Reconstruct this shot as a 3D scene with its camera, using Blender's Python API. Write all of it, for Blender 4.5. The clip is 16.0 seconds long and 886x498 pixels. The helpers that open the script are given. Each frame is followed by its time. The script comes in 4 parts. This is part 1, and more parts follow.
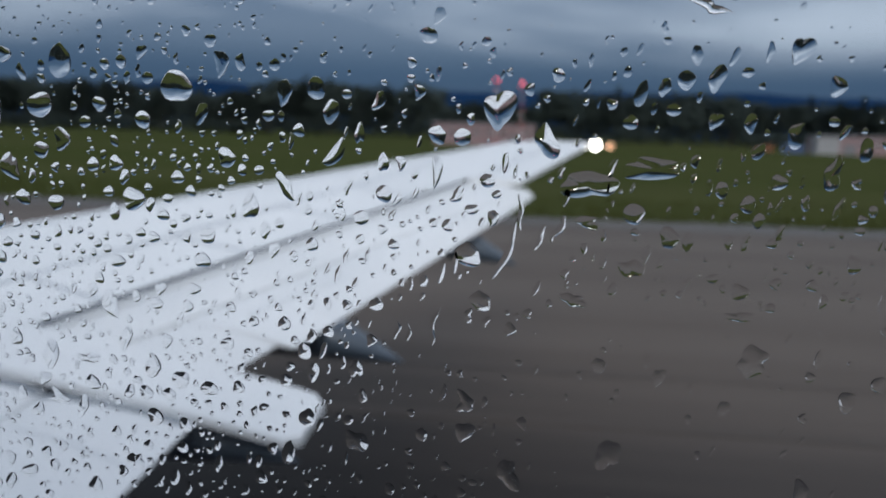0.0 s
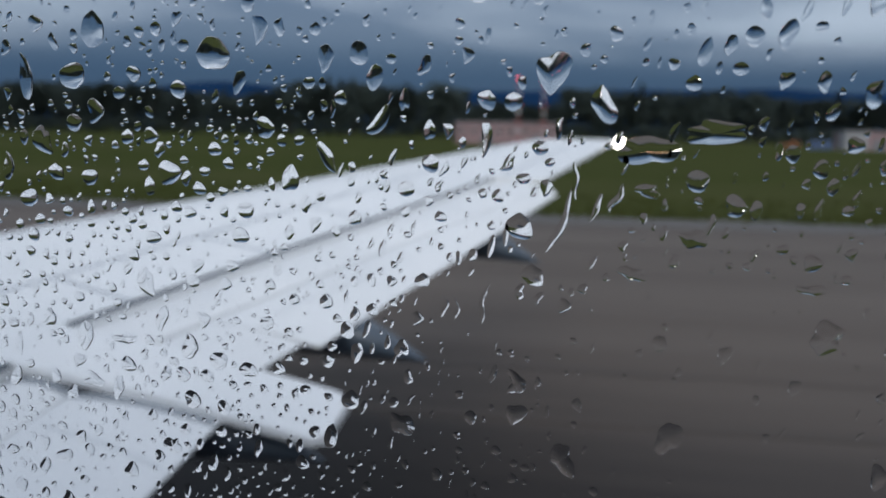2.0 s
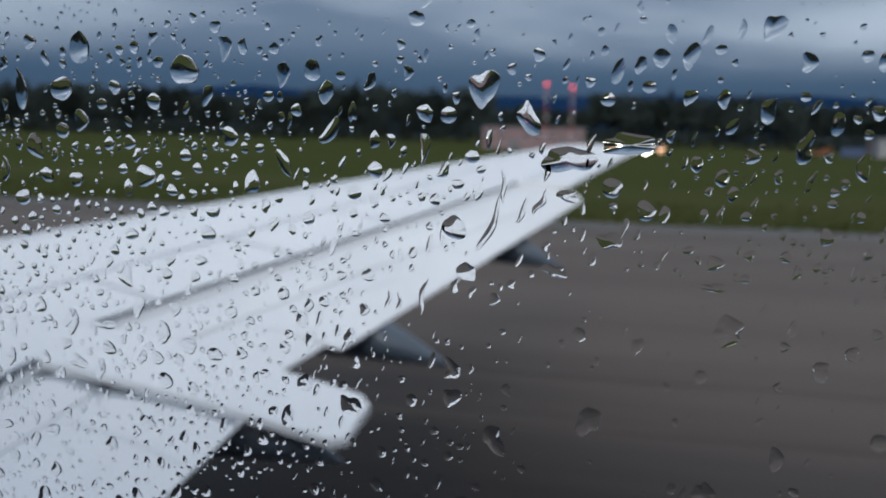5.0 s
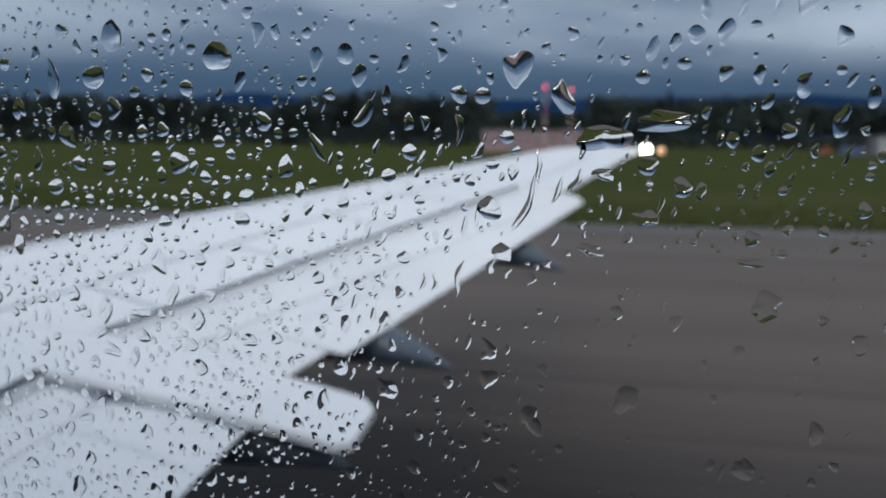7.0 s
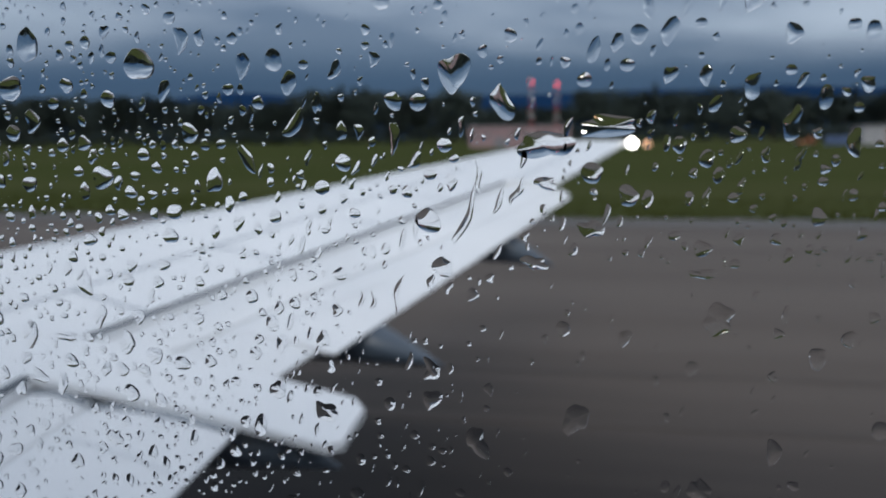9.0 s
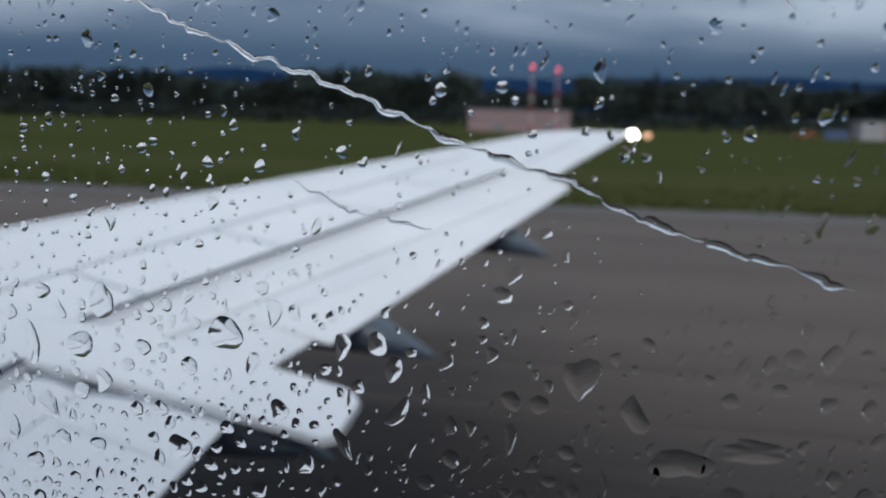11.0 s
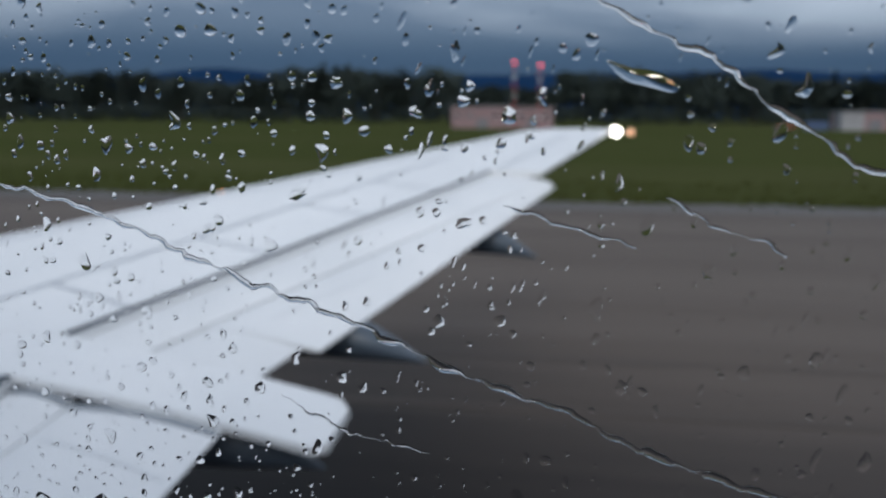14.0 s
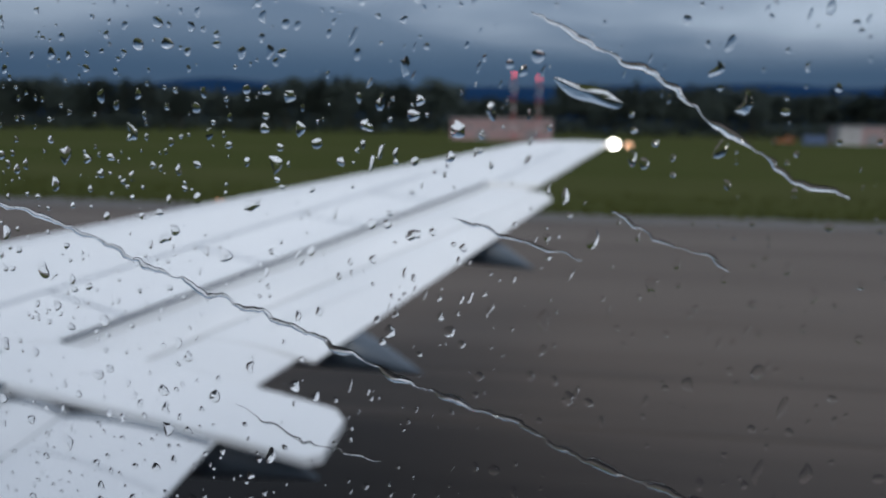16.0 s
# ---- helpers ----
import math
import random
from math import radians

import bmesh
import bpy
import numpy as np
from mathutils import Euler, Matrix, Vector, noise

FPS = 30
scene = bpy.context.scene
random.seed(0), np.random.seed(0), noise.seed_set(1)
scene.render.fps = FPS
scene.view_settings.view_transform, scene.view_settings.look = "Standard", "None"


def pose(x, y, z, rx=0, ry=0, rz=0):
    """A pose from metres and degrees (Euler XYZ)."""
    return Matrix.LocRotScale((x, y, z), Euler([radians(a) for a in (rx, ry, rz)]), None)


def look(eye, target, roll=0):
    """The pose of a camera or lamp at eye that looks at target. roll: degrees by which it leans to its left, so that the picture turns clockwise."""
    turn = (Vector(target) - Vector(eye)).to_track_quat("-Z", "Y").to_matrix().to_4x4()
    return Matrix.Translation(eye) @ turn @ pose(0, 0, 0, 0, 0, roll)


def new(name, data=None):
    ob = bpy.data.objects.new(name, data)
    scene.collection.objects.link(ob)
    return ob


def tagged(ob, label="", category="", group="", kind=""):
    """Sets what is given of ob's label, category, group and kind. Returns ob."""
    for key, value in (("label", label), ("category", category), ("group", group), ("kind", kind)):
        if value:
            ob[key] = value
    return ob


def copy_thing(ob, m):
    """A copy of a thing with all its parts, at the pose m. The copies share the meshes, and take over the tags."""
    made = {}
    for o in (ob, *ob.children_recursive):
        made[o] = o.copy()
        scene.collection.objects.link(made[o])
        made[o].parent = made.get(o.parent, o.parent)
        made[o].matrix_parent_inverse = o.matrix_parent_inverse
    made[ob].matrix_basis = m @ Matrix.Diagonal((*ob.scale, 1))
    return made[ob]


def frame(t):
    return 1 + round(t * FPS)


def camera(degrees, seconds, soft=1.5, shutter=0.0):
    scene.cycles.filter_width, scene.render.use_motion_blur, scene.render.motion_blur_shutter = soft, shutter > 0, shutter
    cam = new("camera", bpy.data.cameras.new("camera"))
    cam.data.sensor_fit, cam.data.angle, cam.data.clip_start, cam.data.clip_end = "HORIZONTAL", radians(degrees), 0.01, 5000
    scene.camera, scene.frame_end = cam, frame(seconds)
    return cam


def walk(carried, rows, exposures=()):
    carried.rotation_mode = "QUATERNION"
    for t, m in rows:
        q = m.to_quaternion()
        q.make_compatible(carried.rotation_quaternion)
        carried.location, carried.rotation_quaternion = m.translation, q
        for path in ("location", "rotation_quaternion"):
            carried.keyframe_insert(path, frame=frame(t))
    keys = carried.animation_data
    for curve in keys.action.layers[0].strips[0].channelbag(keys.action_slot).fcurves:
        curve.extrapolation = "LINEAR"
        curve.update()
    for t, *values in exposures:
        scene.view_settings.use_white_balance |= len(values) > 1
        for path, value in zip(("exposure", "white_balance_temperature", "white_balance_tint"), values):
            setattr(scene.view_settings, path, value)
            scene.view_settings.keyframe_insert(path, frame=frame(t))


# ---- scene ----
cam = camera(58.0, 16.0, soft=1.7)
# the phone focuses on the raindrops, a hand's width away
cam.data.dof.use_dof = True
cam.data.dof.focus_distance = 0.168
cam.data.dof.aperture_fstop = 16.5
# seconds, place, heading, tilt, lean
PATH = [
    (0, 0.0090, -0.1652, 3.6778, 8.33, -8.37, 1.48),
    (0.5, 0.0070, -0.1541, 3.6733, 7.54, -8.33, 2.34),
    (1, 0.0071, -0.1555, 3.6731, 8.87, -8.46, 0.93),
    (1.5, 0.0054, -0.1558, 3.6746, 9.50, -8.49, 0.27),
    (2, 0.0029, -0.1587, 3.6713, 9.99, -8.44, 0.90),
    (2.5, 0.0013, -0.1550, 3.6655, 10.43, -8.51, 1.65),
    (3, -0.0017, -0.1636, 3.6677, 11.03, -8.50, 1.40),
    (3.5, -0.0001, -0.1703, 3.6693, 12.01, -8.42, 1.23),
    (4, 0.0183, -0.1809, 3.6756, 12.48, -8.20, 0.02),
    (4.5, 0.0240, -0.1714, 3.6744, 11.85, -8.24, 1.40),
    (7, 0.0163, -0.1743, 3.6678, 11.93, -7.84, 0.45),
    (7.5, 0.0183, -0.1693, 3.6665, 12.24, -7.85, 1.07),
    (8, 0.0186, -0.1668, 3.6634, 11.70, -7.91, 1.24),
    (8.5, 0.0175, -0.1610, 3.6598, 11.31, -7.80, 0.19),
    (9, 0.0247, -0.1631, 3.6702, 11.15, -8.07, -0.59),
    (9.5, 0.0119, -0.1581, 3.6642, 11.40, -8.07, 0.72),
    (12, -0.0071, -0.1413, 3.7614, 10.00, -10.08, 2.04),
    (12.5, -0.0107, -0.1410, 3.7591, 9.54, -10.07, 3.14),
    (13, -0.0108, -0.1417, 3.7615, 9.45, -10.02, 2.27),
    (13.5, -0.0061, -0.1411, 3.7659, 9.57, -9.81, 1.45),
    (14, -0.0063, -0.1401, 3.7674, 9.78, -9.51, 0.25),
    (14.5, 0.0029, -0.1412, 3.7687, 9.43, -9.40, 3.46),
    (15, 0.0010, -0.1406, 3.7701, 9.02, -9.47, 2.28),
    (15.5, 0.0033, -0.1407, 3.7711, 9.21, -9.16, 0.52),
    (16, 0.0022, -0.1408, 3.7679, 9.66, -8.72, 0.73),
]
walk(cam, [(t, pose(x, y, z, 90 + tilt, 0, heading) @ pose(0, 0, 0, 0, 0, lean))
           for t, x, y, z, heading, tilt, lean in PATH])

# ---- world and light ----
world = bpy.data.worlds.new("overcast_sky")
scene.world = world
world.use_nodes = True
wn, wl = world.node_tree.nodes, world.node_tree.links
wn.clear()


def wnode(kind, **values):
    n = wn.new(kind)
    for k, v in values.items():
        n.inputs[k].default_value = v
    return n


def wmath(op, a, b):
    n = wn.new("ShaderNodeMath")
    n.operation = op
    for i, v in enumerate((a, b)):
        if isinstance(v, (int, float)):
            n.inputs[i].default_value = v
        else:
            wl.new(v, n.inputs[i])
    return n.outputs[0]


w_out = wn.new("ShaderNodeOutputWorld")
w_bg = wn.new("ShaderNodeBackground")
w_co = wn.new("ShaderNodeTexCoord")
w_sep = wn.new("ShaderNodeSeparateXYZ")
wl.new(w_co.outputs["Generated"], w_sep.inputs[0])
w_up = wmath("MAXIMUM", w_sep.outputs[2], 0.0)
# cloud layers, drawn out towards the horizon
w_flat = wmath("ADD", w_up, 0.10)
w_cx = wmath("DIVIDE", w_sep.outputs[0], w_flat)
w_cy = wmath("DIVIDE", w_sep.outputs[1], w_flat)
w_comb = wn.new("ShaderNodeCombineXYZ")
wl.new(w_cx, w_comb.inputs[0])
wl.new(w_cy, w_comb.inputs[1])
w_map = wn.new("ShaderNodeMapping")
w_map.inputs["Location"].default_value = (3.1, 1.7, 0.0)
w_map.inputs["Scale"].default_value = (0.34, 0.36, 1.0)
wl.new(w_comb.outputs[0], w_map.inputs[0])
w_noise = wnode("ShaderNodeTexNoise", Scale=1.0, Detail=5.0, Roughness=0.5, Distortion=0.3)
wl.new(w_map.outputs[0], w_noise.inputs["Vector"])
w_ramp = wn.new("ShaderNodeValToRGB")
wl.new(w_noise.outputs[0], w_ramp.inputs[0])
el = w_ramp.color_ramp.elements
el[0].position, el[0].color = 0.38, (0.130, 0.187, 0.284, 1)
el[1].position, el[1].color = 0.61, (0.435, 0.518, 0.640, 1)
# an overcast sky is several times brighter overhead than near the horizon
w_rise = wn.new("ShaderNodeMapRange")
w_rise.interpolation_type = "SMOOTHSTEP"
w_rise.inputs["From Min"].default_value = 0.10
w_rise.inputs["From Max"].default_value = 0.85
w_rise.inputs["To Min"].default_value = 1.0
w_rise.inputs["To Max"].default_value = 2.52
wl.new(w_up, w_rise.inputs["Value"])
w_scale = wn.new("ShaderNodeVectorMath")
w_scale.operation = "SCALE"
wl.new(w_ramp.outputs[0], w_scale.inputs[0])
wl.new(w_rise.outputs[0], w_scale.inputs["Scale"])
# whiter cloud overhead
w_white = wn.new("ShaderNodeMapRange")
w_white.inputs["From Min"].default_value = 0.15
w_white.inputs["From Max"].default_value = 0.60
wl.new(w_up, w_white.inputs["Value"])
w_tint = wn.new("ShaderNodeMix")
w_tint.data_type, w_tint.blend_type = "RGBA", "MULTIPLY"
w_tint.inputs[7].default_value = (1.15, 1.0, 0.875, 1)
wl.new(w_white.outputs[0], w_tint.inputs[0])
wl.new(w_scale.outputs[0], w_tint.inputs[6])
# dark blue rain low over the hills
w_low = wn.new("ShaderNodeMapRange")
w_low.interpolation_type = "SMOOTHSTEP"
w_low.inputs["From Min"].default_value = 0.058
w_low.inputs["From Max"].default_value = 0.127
wl.new(w_up, w_low.inputs["Value"])
w_rain = wn.new("ShaderNodeMix")
w_rain.data_type = "RGBA"
w_rain.inputs[6].default_value = (0.023, 0.067, 0.152, 1)
wl.new(w_low.outputs[0], w_rain.inputs[0])
wl.new(w_tint.outputs[2], w_rain.inputs[7])
w_sky = wn.new("ShaderNodeTexSky")
w_sky.sky_type = "NISHITA"
w_sky.sun_disc = False
w_sky.sun_elevation = radians(28)
w_sky.sun_rotation = radians(171)
w_dim = wn.new("ShaderNodeVectorMath")
w_dim.operation = "SCALE"
w_dim.inputs["Scale"].default_value = 0.006
wl.new(w_sky.outputs[0], w_dim.inputs[0])
w_add = wn.new("ShaderNodeVectorMath")
w_add.operation = "ADD"
wl.new(w_rain.outputs[2], w_add.inputs[0])
wl.new(w_dim.outputs[0], w_add.inputs[1])
wl.new(w_add.outputs[0], w_bg.inputs["Color"])
w_bg.inputs["Strength"].default_value = 1.0
wl.new(w_bg.outputs[0], w_out.inputs["Surface"])

sun_data = bpy.data.lights.new("sun", "SUN")
sun_data.energy, sun_data.angle, sun_data.color = 1.45, radians(25), (1.0, 0.98, 0.95)
sun = new("sun", sun_data)
sun.matrix_world = look((0, 0, 60), (-16, 110, 0))

# ---- materials ----


def material(name, color, rough=0.5, second=None, scale=4.0, amount=0.5, fine=60.0, bump=0.0, metal=0.0,
             stretch=(1, 1, 1), fine_amount=0.15, coat=0.0, spec=0.5):
    """Colour that drifts between two tones at two scales, with fine relief."""
    m = bpy.data.materials.new(name)
    m.use_nodes = True
    nt, nl = m.node_tree.nodes, m.node_tree.links
    b = nt["Principled BSDF"]
    co = nt.new("ShaderNodeTexCoord")
    mp = nt.new("ShaderNodeMapping")
    mp.inputs["Scale"].default_value = stretch
    nl.new(co.outputs["Object"], mp.inputs[0])
    n1, n2 = nt.new("ShaderNodeTexNoise"), nt.new("ShaderNodeTexNoise")
    for n, s in ((n1, scale), (n2, fine)):
        n.inputs["Scale"].default_value = s
        n.inputs["Detail"].default_value = 6
        nl.new(mp.outputs[0], n.inputs["Vector"])
    r1 = nt.new("ShaderNodeMapRange")
    r1.inputs["From Min"].default_value, r1.inputs["From Max"].default_value = 0.32, 0.68
    r1.inputs["To Max"].default_value = amount
    nl.new(n1.outputs[0], r1.inputs["Value"])
    mix1, mix2 = nt.new("ShaderNodeMix"), nt.new("ShaderNodeMix")
    mix1.data_type = mix2.data_type = "RGBA"
    mix1.inputs[6].default_value = (*color, 1)
    mix1.inputs[7].default_value = (*(second or [c * 0.7 for c in color]), 1)
    nl.new(r1.outputs[0], mix1.inputs[0])
    mix2.blend_type = "OVERLAY"
    mix2.inputs[0].default_value = fine_amount
    nl.new(mix1.outputs[2], mix2.inputs[6])
    nl.new(n2.outputs[0], mix2.inputs[7])
    nl.new(mix2.outputs[2], b.inputs["Base Color"])
    rr = nt.new("ShaderNodeMapRange")
    rr.inputs["To Min"].default_value, rr.inputs["To Max"].default_value = max(0.02, rough - 0.12), min(1, rough + 0.12)
    nl.new(n1.outputs[0], rr.inputs["Value"])
    nl.new(rr.outputs[0], b.inputs["Roughness"])
    b.inputs["Metallic"].default_value = metal
    b.inputs["Coat Weight"].default_value = coat
    b.inputs["Specular IOR Level"].default_value = spec
    if bump:
        bp = nt.new("ShaderNodeBump")
        bp.inputs["Strength"].default_value = 0.6
        bp.inputs["Distance"].default_value = bump
        nl.new(n2.outputs[0], bp.inputs["Height"])
        nl.new(bp.outputs[0], b.inputs["Normal"])
    return m


def glow(name, color, strength):
    m = bpy.data.materials.new(name)
    m.use_nodes = True
    b = m.node_tree.nodes["Principled BSDF"]
    b.inputs["Base Color"].default_value = (*color, 1)
    b.inputs["Emission Color"].default_value = (*color, 1)
    b.inputs["Emission Strength"].default_value = strength
    return m


def clear(name, ior, tint=(1, 1, 1)):
    m = bpy.data.materials.new(name)
    m.use_nodes = True
    nt, nl = m.node_tree.nodes, m.node_tree.links
    nt.remove(nt["Principled BSDF"])
    g = nt.new("ShaderNodeBsdfGlass")
    g.inputs["IOR"].default_value = ior
    g.inputs["Roughness"].default_value = 0.0
    g.inputs["Color"].default_value = (*tint, 1)
    nl.new(g.outputs[0], nt["Material Output"].inputs["Surface"])
    return m


WATER = clear("rain_water", 1.333)
PANE = clear("acrylic_pane", 1.49, (0.985, 0.99, 0.99))
WHITE = material("white_wing_paint", (0.80, 0.81, 0.82), 0.38, (0.70, 0.72, 0.74), 1.6, 0.55, 28, fine_amount=0.05, stretch=(1, 0.35, 1))
FLAPW = material("flap_paint", (0.78, 0.79, 0.80), 0.40, (0.66, 0.68, 0.70), 2.2, 0.6, 30, fine_amount=0.06, stretch=(0.6, 0.4, 1))
STEP_SHADE = material("dark_step_shade", (0.085, 0.10, 0.12), 0.7, (0.05, 0.06, 0.07), 6, 0.6, 80)
SEAM = material("grey_sealant", (0.27, 0.30, 0.34), 0.6, (0.38, 0.41, 0.45), 3, 0.8, 60)
GAP = material("slate_shade", (0.22, 0.245, 0.275), 0.65, (0.30, 0.325, 0.355), 4, 0.8, 60)
FAINT = material("pale_sealant", (0.60, 0.62, 0.64), 0.55, (0.68, 0.70, 0.72), 3, 0.8, 60)
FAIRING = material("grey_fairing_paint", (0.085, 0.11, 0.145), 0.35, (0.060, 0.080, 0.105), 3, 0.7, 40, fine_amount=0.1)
BELLY = material("grey_lower_skin", (0.28, 0.30, 0.32), 0.5, (0.18, 0.19, 0.21), 1.5, 0.7, 30)
CABIN = material("dark_cabin_lining", (0.045, 0.045, 0.05), 0.8, (0.03, 0.03, 0.035), 8, 0.5, 200)
GASKET = material("black_window_gasket", (0.006, 0.006, 0.008), 0.85, (0.010, 0.010, 0.012), 30, 0.5, 300, spec=0.15)
ASPHALT = material("wet_asphalt", (0.113, 0.091, 0.077), 0.65, (0.090, 0.073, 0.062), 0.30, 0.9, 3.0, bump=0.003,
                   stretch=(0.06, 1.0, 1.0), fine_amount=0.22, spec=0.12)
SHOULDER = material("worn_asphalt", (0.060, 0.054, 0.051), 0.6, (0.095, 0.083, 0.078), 0.5, 0.8, 8.0, bump=0.004,
                    stretch=(0.2, 1, 1), fine_amount=0.3, spec=0.25)
RUBBER = material("tyre_rubber_marks", (0.015, 0.014, 0.015), 0.6, (0.030, 0.026, 0.025), 0.9, 0.9, 6.0,
                  stretch=(0.05, 1.6, 1), fine_amount=0.3, spec=0.12)
SCUFF = material("faint_rubber_film", (0.058, 0.047, 0.041), 0.62, (0.078, 0.063, 0.053), 0.7, 0.9, 5.0,
                 stretch=(0.05, 1.4, 1), fine_amount=0.25, spec=0.15)
PAINT = material("white_runway_paint", (0.62, 0.61, 0.60), 0.6, (0.42, 0.41, 0.41), 1.2, 0.7, 14, stretch=(0.3, 1, 1), fine_amount=0.3)
GRASS = material("mown_grass", (0.039, 0.053, 0.015), 0.95, (0.074, 0.075, 0.034), 0.030, 0.85, 0.9, bump=0.03,
                 stretch=(0.10, 1, 1), fine_amount=0.30, spec=0.0)
BLADES = material("grass_blades", (0.045, 0.056, 0.011), 0.9, (0.060, 0.060, 0.018), 0.4, 0.8, 12, fine_amount=0.3, spec=0.0)
# foliage slightly raised and blued: distance haze put into its base colour
LEAF = material("dark_foliage", (0.042, 0.054, 0.046), 0.9, (0.029, 0.040, 0.040), 0.25, 0.9, 3.0, fine_amount=0.4, spec=0.1)
LEAF2 = material("conifer_foliage", (0.036, 0.048, 0.043), 0.9, (0.027, 0.037, 0.037), 0.3, 0.9, 3.0, fine_amount=0.4, spec=0.1)
BARK = material("bark", (0.06, 0.05, 0.04), 0.95, (0.03, 0.026, 0.022), 2, 0.8, 20, fine_amount=0.3)
# distance haze is painted into the hills as a blue base colour
HILL = material("haze_tinted_forest_hill", (0.011, 0.036, 0.090), 1.0, (0.009, 0.028, 0.070), 0.0016, 0.9, 0.012, fine_amount=0.2, spec=0.0)
PLASTER = material("pale_pink_plaster", (0.30, 0.20, 0.205), 0.8, (0.24, 0.165, 0.17), 0.5, 0.8, 8, fine_amount=0.15)
ROOFING = material("grey_roof_sheet", (0.20, 0.20, 0.22), 0.6, (0.14, 0.14, 0.15), 0.6, 0.8, 6)
GLASSY = material("dark_window_glass", (0.03, 0.035, 0.045), 0.15, (0.02, 0.025, 0.03), 1, 0.5, 10)
REDP = material("red_mast_paint", (0.45, 0.06, 0.05), 0.6, (0.36, 0.05, 0.04), 1, 0.6, 10)
WHITEP = material("white_mast_paint", (0.60, 0.58, 0.58), 0.6, (0.48, 0.46, 0.46), 1, 0.6, 10)
LIMEWASH = material("weathered_limewash", (0.34, 0.34, 0.35), 0.8, (0.26, 0.26, 0.27), 0.6, 0.8, 8)
ORANGEP = material("orange_vehicle_paint", (0.30, 0.10, 0.03), 0.5, (0.22, 0.08, 0.03), 1, 0.6, 10)
BLUEP = material("blue_container_paint", (0.05, 0.09, 0.19), 0.55, (0.04, 0.07, 0.14), 1, 0.6, 10)
STEEL = material("galvanised_steel", (0.30, 0.31, 0.32), 0.45, (0.2, 0.21, 0.22), 2, 0.6, 30, metal=0.7)
TIPGLOW = glow("white_lamp_glow", (1.0, 0.95, 0.86), 45.0)
AMBERGLOW = glow("amber_spot_glow", (1.0, 0.55, 0.32), 0.32)
REDGLOW = glow("red_lamp_glow", (1.0, 0.10, 0.12), 3.2)
ORANGEGLOW = glow("orange_lamp_glow", (1.0, 0.35, 0.10), 1.3)



def rubber_and_shade(m, lane0, lane1, tone, most, least, seed):
    """Tyre rubber streaked along a runway, with shade near the aircraft painted in: dense in the near lanes, thinning
    outward.
    """
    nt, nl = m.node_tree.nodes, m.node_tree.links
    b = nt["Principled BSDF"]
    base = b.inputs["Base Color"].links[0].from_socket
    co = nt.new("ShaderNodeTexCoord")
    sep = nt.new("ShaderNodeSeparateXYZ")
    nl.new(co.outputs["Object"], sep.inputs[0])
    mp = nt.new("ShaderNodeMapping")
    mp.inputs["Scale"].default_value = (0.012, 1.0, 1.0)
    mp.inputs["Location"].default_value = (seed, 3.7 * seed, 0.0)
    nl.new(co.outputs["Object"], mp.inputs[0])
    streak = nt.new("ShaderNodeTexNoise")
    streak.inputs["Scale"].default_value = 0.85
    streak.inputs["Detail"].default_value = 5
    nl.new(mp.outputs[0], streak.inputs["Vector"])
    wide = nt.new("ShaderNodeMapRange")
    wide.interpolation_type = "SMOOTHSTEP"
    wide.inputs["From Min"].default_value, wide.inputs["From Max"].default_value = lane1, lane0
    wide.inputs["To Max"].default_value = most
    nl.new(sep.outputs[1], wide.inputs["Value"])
    # shade beside the wing, painted in: the darkening fades along the runway towards the tail
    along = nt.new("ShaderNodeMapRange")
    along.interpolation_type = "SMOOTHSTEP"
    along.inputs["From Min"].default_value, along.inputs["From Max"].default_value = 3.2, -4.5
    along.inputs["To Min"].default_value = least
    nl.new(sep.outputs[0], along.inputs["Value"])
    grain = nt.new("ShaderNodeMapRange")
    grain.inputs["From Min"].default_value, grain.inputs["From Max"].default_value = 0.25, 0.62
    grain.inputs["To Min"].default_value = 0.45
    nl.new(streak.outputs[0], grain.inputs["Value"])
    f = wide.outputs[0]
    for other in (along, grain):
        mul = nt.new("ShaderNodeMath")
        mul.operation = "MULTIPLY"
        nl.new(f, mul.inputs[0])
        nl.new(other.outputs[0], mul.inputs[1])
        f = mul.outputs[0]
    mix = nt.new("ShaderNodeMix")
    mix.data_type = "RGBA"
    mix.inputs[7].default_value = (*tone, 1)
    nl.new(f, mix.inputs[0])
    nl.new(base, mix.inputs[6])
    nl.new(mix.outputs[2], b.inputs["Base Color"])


# rubber streaks and the soft shade under wing and fuselage, painted into the asphalt
rubber_and_shade(ASPHALT, 7.5, 17.0, (0.018, 0.0165, 0.0160), 0.95, 0.12, 0.0)
rubber_and_shade(ASPHALT, 6.3, 11.5, (0.010, 0.0100, 0.0115), 1.0, 0.74, 2.3)

# ---- building helpers ----


def mesh_of(name, verts, faces, mat, smooth=False):
    me = bpy.data.meshes.new(name)
    me.from_pydata([tuple(v) for v in verts], [], faces)
    me.materials.append(mat)
    if smooth:
        me.polygons.foreach_set("use_smooth", [True] * len(me.polygons))
    me.update()
    return me


def mesh_from(name, bm, mat, smooth=False):
    bmesh.ops.recalc_face_normals(bm, faces=bm.faces)
    me = bpy.data.meshes.new(name)
    bm.to_mesh(me)
    bm.free()
    me.materials.append(mat)
    if smooth:
        me.polygons.foreach_set("use_smooth", [True] * len(me.polygons))
    return me


def under(ob, parent):
    ob.parent = parent
    return ob


def part(name, data, parent, label=""):
    """One mesh as a part of a thing or of a part."""
    ob = under(new(name, data), parent)
    return tagged(ob, label) if label else ob


